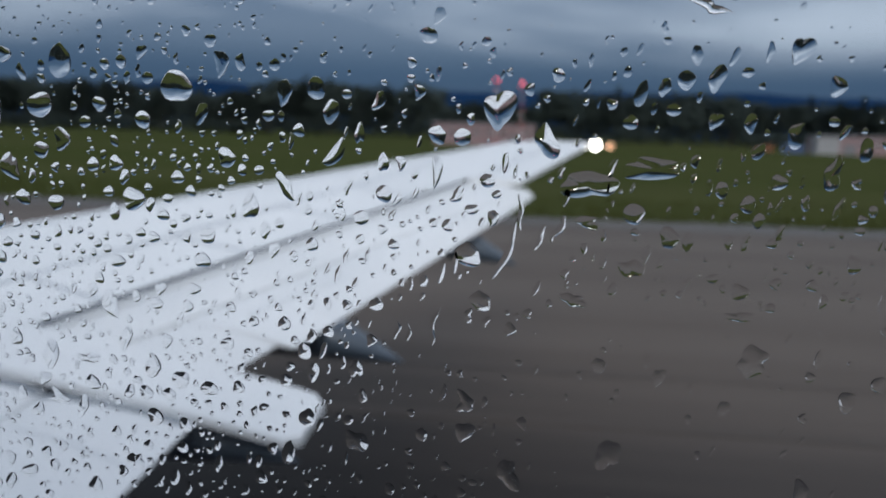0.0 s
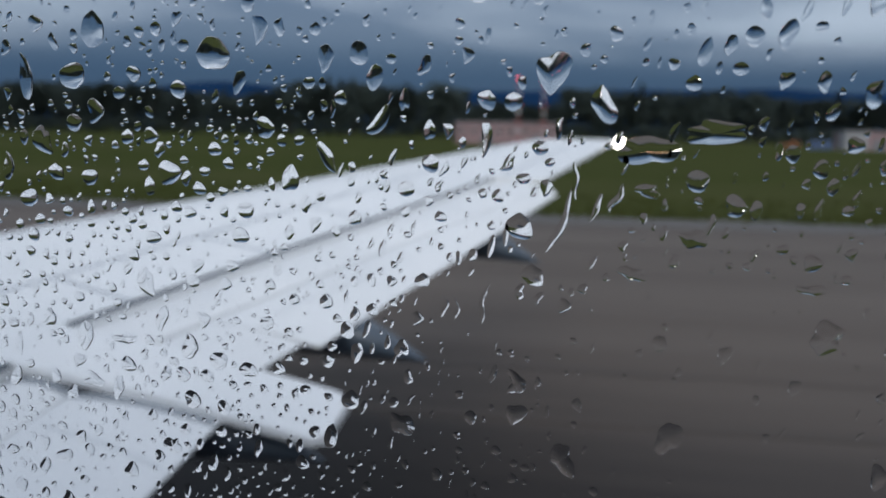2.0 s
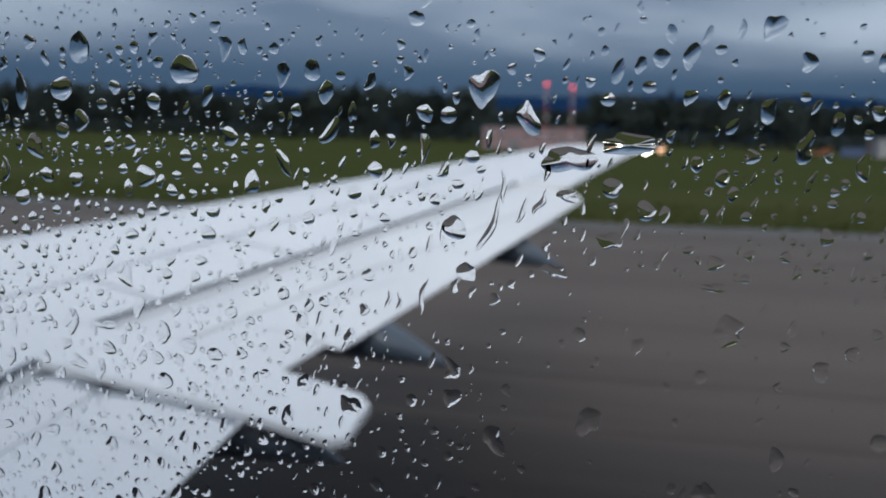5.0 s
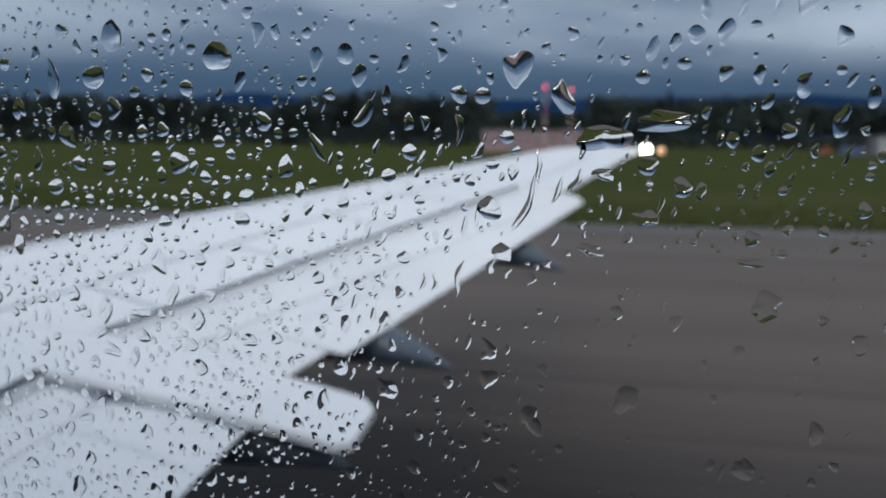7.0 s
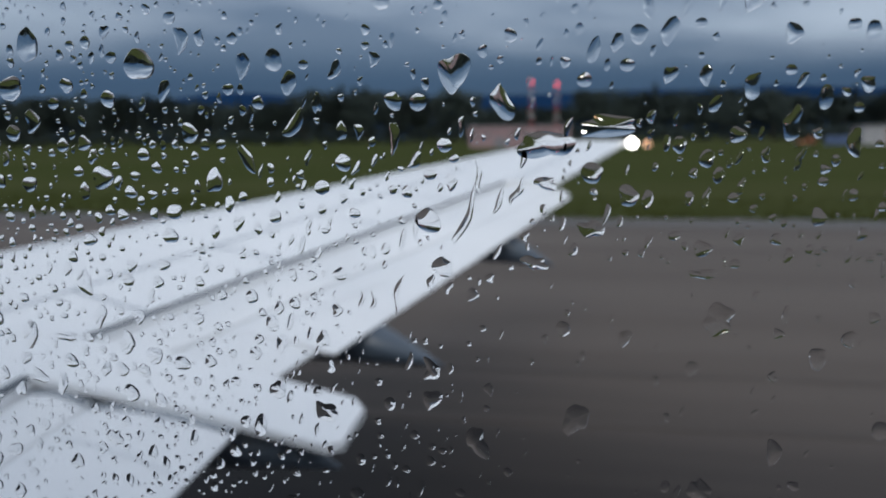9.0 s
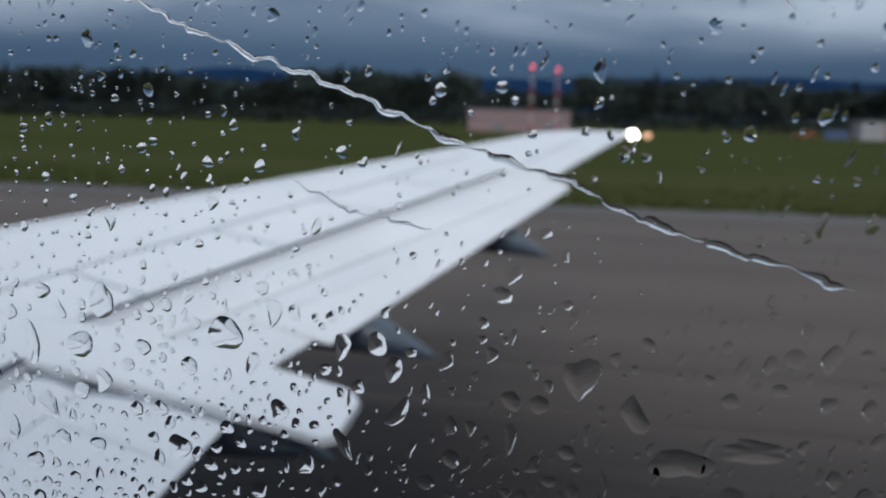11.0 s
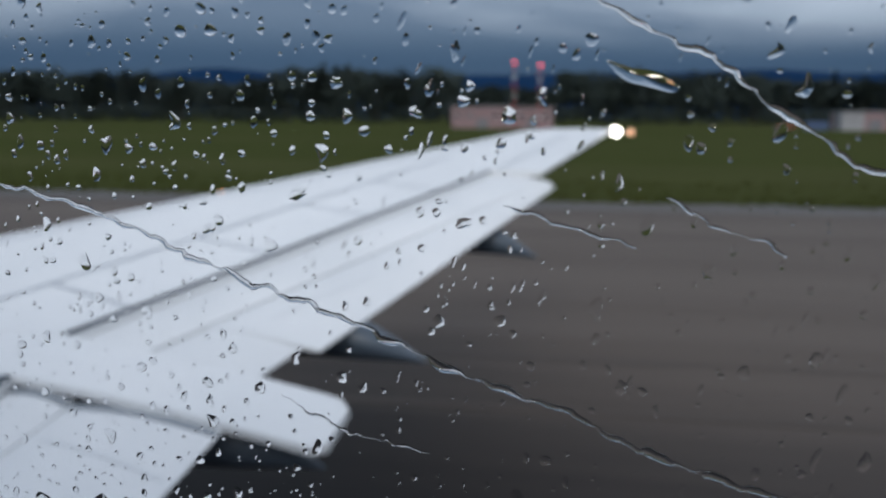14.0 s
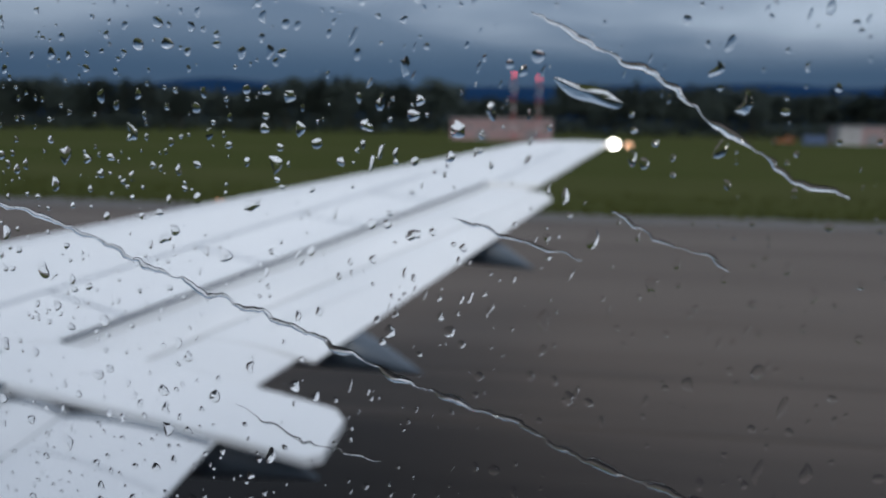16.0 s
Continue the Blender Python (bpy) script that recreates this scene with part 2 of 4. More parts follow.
def thing(name, label, category, at=(0, 0, 0), group="", kind=""):
    ob = new(name)
    ob.location = at
    return tagged(ob, label, category, group, kind)


def loft(loops, cap=True):
    """Skin over closed loops of equally many points."""
    bm = bmesh.new()
    rings = [[bm.verts.new(p) for p in loop] for loop in loops]
    n = len(rings[0])
    for a, b in zip(rings, rings[1:]):
        for i in range(n):
            bm.faces.new((a[i], a[(i + 1) % n], b[(i + 1) % n], b[i]))
    if cap:
        bm.faces.new(rings[0])
        bm.faces.new(rings[-1])
    return bm


def box(x0, x1, y0, y1, z0, z1, bevel=0.0):
    bm = bmesh.new()
    bmesh.ops.create_cube(bm, size=1)
    bmesh.ops.transform(bm, matrix=Matrix.Translation(((x0 + x1) / 2, (y0 + y1) / 2, (z0 + z1) / 2)) @ Matrix.Diagonal((x1 - x0, y1 - y0, z1 - z0, 1)), verts=bm.verts)
    if bevel:
        bmesh.ops.bevel(bm, geom=bm.edges[:], offset=bevel, segments=2, affect="EDGES", profile=0.5)
    return bm


def tube(points, radii, sides=8):
    """A round bar along points, with a radius at each."""
    loops = []
    for i, p in enumerate(points):
        a = Vector(points[max(i - 1, 0)])
        b = Vector(points[min(i + 1, len(points) - 1)])
        d = (b - a).normalized()
        u = d.orthogonal().normalized()
        v = d.cross(u)
        loops.append([Vector(p) + radii[i] * (math.cos(k * math.tau / sides) * u + math.sin(k * math.tau / sides) * v) for k in range(sides)])
    for i in range(1, len(loops)):
        # keep the rings from twisting
        best = min(range(sides), key=lambda s: sum((loops[i][(k + s) % sides] - loops[i - 1][k]).length for k in range(sides)))
        loops[i] = [loops[i][(k + best) % sides] for k in range(sides)]
    return loft(loops)


def ball(r, at=(0, 0, 0), squash=(1, 1, 1), u=16, v=10):
    bm = bmesh.new()
    bmesh.ops.create_uvsphere(bm, u_segments=u, v_segments=v, radius=r)
    bmesh.ops.transform(bm, matrix=Matrix.Translation(at) @ Matrix.Diagonal((*squash, 1)), verts=bm.verts)
    return bm


# ---- ground, runway, distance ----


def sheet(name, x0, x1, y0, y1, z, nx, ny, mat, wobble=0.0, seed=0):
    verts, faces = [], []
    for j in range(ny + 1):
        for i in range(nx + 1):
            x, y = x0 + (x1 - x0) * i / nx, y0 + (y1 - y0) * j / ny
            if wobble and j in (0, ny):
                y += wobble * noise.noise((x * 0.13, seed, j)) + 0.5 * wobble * noise.noise((x * 0.6, seed + 5, j))
            verts.append((x, y, z))
    for j in range(ny):
        for i in range(nx):
            a = j * (nx + 1) + i
            faces.append((a, a + 1, a + nx + 2, a + nx + 1))
    return mesh_of(name, verts, faces, mat)


def slab(name, x0, x1, y0, y1, z0, z1, mat, nx=200, wobble=0.0, seed=0):
    """A strip along the runway, with thickness and slightly uneven long edges."""
    loops = []
    for i in range(nx + 1):
        x = x0 + (x1 - x0) * i / nx
        w = [wobble * (noise.noise((x * 0.11, seed + k, 0)) + 0.6 * noise.noise((x * 0.55, seed + k, 3))) for k in (0, 9)]
        loops.append([(x, y0 + w[0], z0), (x, y1 + w[1], z0), (x, y1 + w[1], z1), (x, y0 + w[0], z1)])
    return mesh_from(name, loft(loops), mat)


tagged(new("ground", sheet("ground", -4900, 4900, -4900, 4900, -0.06, 40, 40, GRASS)),
       "flat green and straw-coloured airfield grass reaching to the horizon", "grass", kind="structure")
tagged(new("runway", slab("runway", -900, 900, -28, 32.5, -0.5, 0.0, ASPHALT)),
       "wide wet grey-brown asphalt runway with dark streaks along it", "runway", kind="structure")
tagged(new("runway_shoulder", slab("runway_shoulder", -900, 900, 32.52, 36.0, -0.5, -0.004, SHOULDER, 700, 0.9, 2)),
       "worn grey asphalt shoulder between runway and grass", "runway", kind="structure")


def tyre_marks(y0, y1, x0, x1, seed, top=0.008, mat=RUBBER):
    """Rubber worn into the runway: a low uneven strip that thins out towards its ends."""
    loops = []
    for k in range(241):
        x = x0 + (x1 - x0) * k / 240
        thin = min(1.0, (x1 - x) / 8.0, (x - x0) / 14.0) ** 0.8 if x0 < x < x1 else 0.0
        w = [0.16 * noise.noise((x * 0.12, seed + i, 0)) + 0.1 * noise.noise((x * 0.6, seed + i, 3)) for i in (0, 9)]
        mid = y0 + 0.3 * (y1 - y0)
        a, b = mid + (y0 + w[0] - mid) * thin, mid + 0.02 + (y1 + w[1] - mid) * thin
        loops.append([(x, a, -0.02), (x, b, -0.02), (x, b, top), (x, a, top)])
    return mesh_from("tyre_marks", loft(loops), mat)


for seed, (y0, y1, x0, x1) in enumerate(((2.6, 5.4, -300, 260), (9.72, 9.92, -240, 160), (12.0, 12.16, -160, 120))):
    tagged(new("tyre_marks", tyre_marks(y0, y1, x0, x1, seed + 11, mat=RUBBER if seed < 1 else SCUFF)), "dark tyre rubber worn into the wet asphalt", "tyre marks", kind="structure")
tagged(new("runway_marking", mesh_from("runway_marking", box(7.2, 52, 9.7, 13.8, -0.01, 0.006), PAINT)),
       "broad worn white painted bar on the runway", "marking", kind="structure")


def grass_tufts():
    """Uneven tufts along the near rim of the grass."""
    rng = random.Random(5)
    verts, faces = [], []
    for _ in range(9000):
        x = rng.uniform(-95, 60)
        y = 35.2 + rng.random() ** 2 * 14
        h, w = rng.uniform(0.06, 0.17), rng.uniform(0.03, 0.10)
        for k in range(3):
            a = rng.uniform(0, math.tau)
            dx, dy = math.cos(a), math.sin(a)
            n = len(verts)
            lean = rng.uniform(-0.12, 0.12)
            verts += [(x - dx * w, y - dy * w, -0.06), (x + dx * w, y + dy * w, -0.06), (x + dy * lean, y + dx * lean, h - 0.06)]
            faces.append((n, n + 1, n + 2))
    return mesh_of("grass_tufts", verts, faces, BLADES)


tagged(new("grass_tufts", grass_tufts()), "uneven green grass tufts along the runway's rim", "grass", kind="stuff")


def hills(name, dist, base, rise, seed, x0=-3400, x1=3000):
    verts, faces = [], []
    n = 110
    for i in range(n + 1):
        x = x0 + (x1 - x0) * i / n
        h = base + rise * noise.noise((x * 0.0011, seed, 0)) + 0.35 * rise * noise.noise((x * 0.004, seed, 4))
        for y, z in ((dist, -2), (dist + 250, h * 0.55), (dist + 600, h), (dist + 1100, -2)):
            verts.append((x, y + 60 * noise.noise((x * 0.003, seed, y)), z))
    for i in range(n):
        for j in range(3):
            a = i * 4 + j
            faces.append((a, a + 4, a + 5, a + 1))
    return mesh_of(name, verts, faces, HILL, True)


tagged(new("backdrop_hills", hills("backdrop_hills", 2300, 150, 40, 3.0)), "forested hills under low cloud, tinted dark blue for haze", "hills", kind="structure")
tagged(new("backdrop_hills", hills("backdrop_hills", 1700, 82, 30, 8.0)), "lower wooded ridge in front of the hills, tinted dark blue for haze", "hills", kind="structure")

# ---- trees ----


def crown_mesh(name, seed, height, width, conifer):
    rng = random.Random(seed)
    verts, faces = [], []
    if conifer:
        lobes = [(0, 0, height * (0.25 + 0.7 * k / 8), width * (0.52 - 0.46 * k / 8), height * 0.09) for k in range(9)]
        leaves = 46
    else:
        lobes = []
        for k in range(15):
            a, r = rng.uniform(0, math.tau), width * 0.36 * math.sqrt(rng.random())
            z = height * rng.uniform(0.34, 0.86)
            shrink = 1.0 - 0.5 * abs(z / height - 0.55)
            lobes.append((math.cos(a) * r * shrink, math.sin(a) * r * shrink, z, width * rng.uniform(0.13, 0.24), height * rng.uniform(0.08, 0.14)))
        leaves = 34
    for lx, ly, lz, lr, lh in lobes:
        for _ in range(leaves):
            d = Vector((rng.gauss(0, 1), rng.gauss(0, 1), rng.gauss(0, 1))).normalized()
            k = rng.uniform(0.62, 1.05)
            c = Vector((lx + d.x * lr * k, ly + d.y * lr * k, lz + d.z * lh * k))
            u = Vector((rng.gauss(0, 1), rng.gauss(0, 1), rng.gauss(0, 1))).normalized()
            v = u.orthogonal().normalized()
            s = rng.uniform(0.45, 1.05) * (0.7 if conifer else 1)
            n = len(verts)
            verts += [c - u * s, c + v * s * 0.8, c + u * s, c - v * s * 0.8 + d * 0.3 * s]
            faces.append((n, n + 1, n + 2, n + 3))
    return mesh_of(name, verts, faces, LEAF2 if conifer else LEAF)


def trunk_mesh(name, seed, height, conifer):
    rng = random.Random(seed)
    top = height * (0.93 if conifer else 0.66)
    pts = [(0.15 * rng.uniform(-1, 1) * i, 0.15 * rng.uniform(-1, 1) * i, -0.3 + top * i / 4) for i in range(5)]
    bm = tube(pts, [0.34, 0.27, 0.2, 0.13, 0.05], 7)
    for k in range(5):
        z = top * rng.uniform(0.4, 0.85)
        a = rng.uniform(0, math.tau)
        reach = height * 0.16
        i = min(3, int(z / top * 4))
        s = Vector(pts[i])
        limb = tube([s, s + Vector((math.cos(a) * reach * 0.5, math.sin(a) * reach * 0.5, reach * 0.45)), s + Vector((math.cos(a) * reach, math.sin(a) * reach, reach * 1.1))], [0.11, 0.08, 0.03], 5)
        limb_mesh = bpy.data.meshes.new("limb")
        limb.to_mesh(limb_mesh)
        limb.free()
        bm.from_mesh(limb_mesh)
        bpy.data.meshes.remove(limb_mesh)
    return mesh_from(name, bm, BARK, True)


TREES = []
for k in range(8):
    conifer = k in (6, 7)
    h = 18.0
    w = (7.5 if conifer else 13.0) + (k % 3)
    TREES.append((conifer, trunk_mesh("trunk", 40 + k, h, conifer), crown_mesh("crown", 60 + k, h, w, conifer)))


def tree_height(x):
    """The wood is taller in two clumps, with a gap between."""
    h = 25.5 + 13.0 * noise.noise((x * 0.013, 2.0, 0)) + 2.0 * noise.noise((x * 0.06, 9.0, 0))
    if -62 < x < -14:
        h *= 0.66
    if x > 82:
        h *= 0.74
    return h


rng = random.Random(17)
x = -470.0
while x < 225:
    conifer, tm, cm = TREES[rng.randrange(8)]
    h = tree_height(x) * rng.uniform(0.88, 1.08)
    label = "tall dark conifer at the edge of the wood" if conifer else "dark leafy broadleaf tree at the edge of the wood"
    t = thing("tree", label, "tree", (x, 392 + rng.uniform(-7, 14), -0.06), "trees at the edge of the airfield")
    t.scale = (h / 18 * rng.uniform(0.9, 1.1), h / 18, h / 18)
    t.rotation_euler = (0, 0, rng.uniform(0, math.tau))
    part("trunk", tm, t)
    part("crown", cm, t)
    x += rng.uniform(3.6, 6.2)


def woods():
    """The mass of the wood behind its first row, and its undergrowth."""
    r = random.Random(23)
    verts, faces = [], []
    for _ in range(26000):
        x = r.uniform(-500, 250)
        low = r.random() < 0.35
        y = 385 + r.random() * 8 if low else 404 + r.random() * 26
        top = tree_height(x) * (0.28 if low else 0.93 + 0.10 * noise.noise((x * 0.25, y * 0.2, 0)))
        z = top * math.sqrt(r.random())
        c = Vector((x, y, z))
        u = Vector((r.gauss(0, 1), r.gauss(0, 1), r.gauss(0, 1))).normalized()
        v = u.orthogonal().normalized()
        s = r.uniform(0.7, 1.6)
        n = len(verts)
        verts += [c - u * s, c + v * s * 0.8, c + u * s, c - v * s * 0.8]
        faces.append((n, n + 1, n + 2, n + 3))
    return mesh_of("woods", verts, faces, LEAF)


tagged(new("woods", woods()), "dense dark green wood behind the first trees", "wood", kind="stuff")

# ---- airport buildings, masts, lights ----


def hangar(at, width, depth, height, bays, label, white=0.0):
    t = thing("airport_building", label, "building", at, "low airport buildings")
    wall = part("wall", mesh_from("wall", box(-width / 2, width / 2, 0, depth, -0.2, height), PLASTER), t)
    if white:
        part("end_wall", mesh_from("end_wall", box(-width / 2 - 0.03, -width / 2 + white, -0.03, depth * 0.6, -0.2, height - 0.02), LIMEWASH), t, "white painted end bay")
    part("roof", mesh_from("roof", box(-width / 2 - 0.4, width / 2 + 0.4, -0.4, depth + 0.4, height + 0.003, height + 0.45, 0.06), ROOFING), t, "flat grey roof with a shallow overhang")
    w = mesh_from("window", box(-1.0, 1.0, -0.05, -0.003, 0, 1.3, 0.02), WHITEP)
    g = mesh_from("pane", box(-0.85, 0.85, -0.08, -0.053, 0.15, 1.15), GLASSY)
    d = mesh_from("door", box(-1.6, 1.6, -0.08, -0.003, -0.2, 3.0, 0.03), ROOFING)
    for k in range(bays):
        x = -width / 2 + width * (k + 0.5) / bays
        if x < -width / 2 + white:
            continue
        if k % 4 == 2:
            o = part("door", d, t, "grey sliding door")
            o.location = (x, 0, 0)
        else:
            o = part("window", w, t)
            o.location = (x, 0, height * 0.5)
            part("pane", g, o)
    return t


hangar((-24, 240, -0.06), 30, 12, 6.2, 8, "low pale pink plastered airport building with a flat roof")
hangar((84, 243, -0.06), 25, 10, 5.0, 7, "small pale pink airport building with a white end bay", 6.0)


def mast(at, height, bands):
    """Lattice mast in red and white bands with an obstruction lamp."""
    t = thing("antenna_mast", "slender red and white banded lattice mast with a red lamp", "mast", at, "obstruction masts by the buildings")
    step = height / bands
    for k in range(bands):
        bm = bmesh.new()
        z0, z1 = k * step, (k + 1) * step - 0.02
        for sx, sy in ((-1, -1), (1, -1), (1, 1), (-1, 1)):
            leg = box(sx * 0.4 - 0.04, sx * 0.4 + 0.04, sy * 0.4 - 0.04, sy * 0.4 + 0.04, z0, z1)
            me = bpy.data.meshes.new("leg")
            leg.to_mesh(me)
            leg.free()
            bm.from_mesh(me)
            bpy.data.meshes.remove(me)
        for a, b in (((-0.4, -0.4, z0), (0.4, -0.4, z1)), ((0.4, -0.4, z0), (0.4, 0.4, z1)), ((0.4, 0.4, z0), (-0.4, 0.4, z1)), ((-0.4, 0.4, z0), (-0.4, -0.4, z1))):
            br = tube([a, b], [0.03, 0.03], 5)
            me = bpy.data.meshes.new("brace")
            br.to_mesh(me)
            br.free()
            bm.from_mesh(me)
            bpy.data.meshes.remove(me)
        part("mast_section", mesh_from("mast_section", bm, REDP if k % 2 == 0 else WHITEP), t)
    lamp = part("obstruction_lamp", mesh_from("obstruction_lamp", ball(0.42, (0, 0, height + 0.36)), REDGLOW, True), t, "glowing red obstruction lamp")
    part("lamp_base", mesh_from("lamp_base", box(-0.45, 0.45, -0.45, 0.45, height - 0.015, height + 0.06), STEEL), lamp)
    return t


mast((-20, 236, -0.06), 18.5, 7)
mast((-12.6, 236, -0.06), 17.6, 7)
mast((99, 238, -0.06), 3.4, 2)


def apron_truck(at, turn):
    """A small orange works lorry with a cab, a flat bed and four wheels."""
    t = thing("works_truck", "small orange works truck parked on the grass by the buildings", "truck", at)
    t.rotation_euler = (0, 0, radians(turn))
    part("chassis", mesh_from("chassis", box(-2.6, 2.6, -0.9, 0.9, 0.45, 0.65, 0.03), STEEL), t)
    bed = part("bed", mesh_from("bed", box(-2.6, 0.7, -1.05, 1.05, 0.66, 1.35, 0.05), ORANGEP), t)
    part("tailgate", mesh_from("tailgate", box(-2.68, -2.605, -1.0, 1.0, 0.70, 1.32, 0.02), STEEL), bed)
    cab = part("cab", mesh_from("cab", box(0.85, 2.6, -1.05, 1.05, 0.66, 2.35, 0.14), ORANGEP), t)
    part("windscreen", mesh_from("windscreen", box(2.59, 2.63, -0.85, 0.85, 1.45, 2.15, 0.01), GLASSY), cab)
    for y in (-1.06, 1.06):
        part("side_window", mesh_from("side_window", box(1.2, 2.2, y - 0.02, y + 0.02, 1.45, 2.12, 0.01), GLASSY), cab)
    for x in (-1.7, 1.75):
        for y in (-0.85, 0.85):
            part("wheel", mesh_from("wheel", tube([(x, y - 0.14, 0.45), (x, y + 0.14, 0.45)], [0.45, 0.45], 16), GASKET), t)
    return t


def container(at, turn):
    """A blue shipping container with ribbed sides and two doors."""
    t = thing("shipping_container", "blue steel shipping container standing beside the airport building", "container", at)
    t.rotation_euler = (0, 0, radians(turn))
    part("body", mesh_from("body", box(-3.0, 3.0, -1.2, 1.2, 0.02, 2.6, 0.04), BLUEP), t)
    rib = mesh_from("rib", box(-0.06, 0.06, -1.25, -1.198, 0.15, 2.45), BLUEP)
    for k in range(12):
        part("rib", rib, t).location = (-2.75 + 0.5 * k, 0, 0)
    for y0, y1 in ((-1.12, -0.02), (0.02, 1.12)):
        door = part("door", mesh_from("door", box(3.0, 3.05, y0, y1, 0.12, 2.5, 0.01), BLUEP), t)
        part("lock_bar", mesh_from("lock_bar", tube([(3.08, (y0 + y1) / 2, 0.15), (3.08, (y0 + y1) / 2, 2.45)], [0.03, 0.03], 6), STEEL), door)
    return t


apron_truck((55, 236, -0.06), 12)
container((65, 243, -0.06), -4)


def edge_light(at):
    t = thing("runway_edge_light", "small orange runway edge lamp on a short stem", "runway light", at, "runway edge lights")
    part("stem", mesh_from("stem", tube([(0, 0, 0), (0, 0, 0.2)], [0.05, 0.04], 8), STEEL), t)
    part("base_plate", mesh_from("base_plate", tube([(0, 0, 0), (0, 0, 0.03)], [0.15, 0.14], 12), STEEL), t)
    part("lamp", mesh_from("lamp", ball(0.065, (0, 0, 0.25), (1, 1, 1.1)), ORANGEGLOW, True), t, "glowing orange lens")
    return t


first_light = edge_light((-16.4, 34.4, -0.004))
for k in (-2, -1, 1, 2, 3):
    copy_thing(first_light, pose(-16.4 + 60 * k, 34.4, -0.004))

# ---- the wing ----
SPAN_IN = -0.24


def deck(x, y, drop=0.0):
    """The height of the wing's upper face: dihedral and a slight fall towards the tail."""
    return 2.218 + 0.105 * y - 0.03 * x - drop


def lead(y):
    return -4.42 + 0.489 * (y - 5.35)


def spoiler_edge(y):
    return -2.14 + 0.298 * (y - 4.87) if y >= 3.42 else -2.50


def flap_edge(y):
    return -1.35 + 0.221 * (y - 3.91)


def aileron_edge(y):
    return -0.46 + 0.215 * (y - 8.63)


def section(y, x_lead, x_rear, chord, n=14, squash=1.0):
    up, low = [], []
    for i in range(n + 1):
        f = (i / n) ** 1.6
        x = x_lead + (x_rear - x_lead) * f
        s = (x - x_lead) / chord
        nose = 0.026 * chord * max(0.0, 1 - s / 0.16)
        up.append((x, y, deck(x, y, nose * max(0.0, 1 - s / 0.16) * squash)))
        thick = 0.105 * chord * (math.sqrt(max(0, 1 - ((0.35 - s) / 0.35) ** 2)) if s < 0.35 else 1 - ((s - 0.35) / 0.65) ** 1.6)
        low.append((x, y, deck(x, y, nose * squash + max(thick, 0.035 if s > 0.3 else 0.0) * squash)))
    low[0] = (up[0][0], y, up[0][2] - 0.004)
    return up + low[::-1]


wing = thing("aircraft_wing", "white swept airliner wing, wet, with flaps lowered", "aircraft wing")
stations = [SPAN_IN, 0.5, 1.6, 2.4, 2.9, 3.41]
part("wing_root_panel", mesh_from("wing_root_panel", loft([section(y, lead(y), spoiler_edge(y), -1.4 - lead(y)) for y in stations]), WHITE), wing)
stations = [3.42 + (8.74 - 3.42) * k / 12 for k in range(13)]
part("wing_middle_panel", mesh_from("wing_middle_panel", loft([section(y, lead(y), spoiler_edge(y), flap_edge(y) - lead(y)) for y in stations]), WHITE), wing)
loops = [section(y, lead(y), aileron_edge(y), aileron_edge(y) - lead(y)) for y in [8.745 + (12.35 - 8.745) * k / 8 for k in range(9)]]
for k in range(1, 9):
    # the tip rounds off towards its leading corner
    a = k / 8 * math.pi / 2
    y = 12.35 + 0.55 * math.sin(a)
    x_lead = lead(12.35) + 0.27 * math.sin(a) + 0.95 * (1 - math.cos(a))
    loops.append(section(y, x_lead, aileron_edge(y) - 0.10 * (1 - math.cos(a)), aileron_edge(y) - x_lead, squash=0.25 + 0.75 * math.cos(a)))
part("wing_outer_panel", mesh_from("wing_outer_panel", loft(loops), WHITE), wing)


def flap(y0, y1, front, rear, drop0, drop1, thick0, thick1, bulge=0.02, n=10, steps=12, nose=0.25):
    """One lowered flap between two edges, its nose rounded and its upper face slightly arched."""
    loops = []
    for k in range(steps + 1):
        y = y0 + (y1 - y0) * k / steps
        a, b = front(y), rear(y)
        up, low = [], []
        for i in range(n + 1):
            f = i / n
            x = a + (b - a) * f
            drop = drop0 + (drop1 - drop0) * f ** 1.25 - bulge * math.sin(math.pi * f)
            round_off = nose * thick0 * max(0.0, 1 - f / 0.08)
            up.append((x, y, deck(x, y, drop + round_off)))
            low.append((x, y, deck(x, y, drop + thick0 + (thick1 - thick0) * f - round_off)))
        loops.append(up + low[::-1])
    return loft(loops)


def seam_line(y):
    return -1.97 + 0.335 * (y - 4.06)


def inner_rear(y):
    return flap_edge(y) - 0.10


outer = part("outboard_fore_flap", mesh_from("outboard_fore_flap", flap(3.44, 8.70, lambda y: spoiler_edge(y) + 0.006, lambda y: seam_line(y) - 0.004, 0.050, 0.075, 0.16, 0.10), FLAPW), wing)
part("outboard_flap", mesh_from("outboard_flap", flap(3.84, 8.70, lambda y: seam_line(y) + 0.004, flap_edge, 0.078, 0.150, 0.09, 0.012, nose=0.12), FLAPW), wing)
part("flap_inner_end", mesh_from("flap_inner_end", flap(3.44, 3.83, lambda y: seam_line(y) + 0.004, inner_rear, 0.078, 0.143, 0.09, 0.012, steps=2), FLAPW), wing)
part("inboard_fore_flap", mesh_from("inboard_fore_flap", flap(0.1, 2.925, lambda y: -2.494, lambda y: -2.196, 0.055, 0.086, 0.16, 0.10, steps=4), FLAPW), wing)
part("inboard_flap", mesh_from("inboard_flap", flap(0.1, 2.925, lambda y: -2.192, lambda y: -1.50, 0.092, 0.150, 0.09, 0.012, steps=4, nose=0.03), FLAPW), wing)


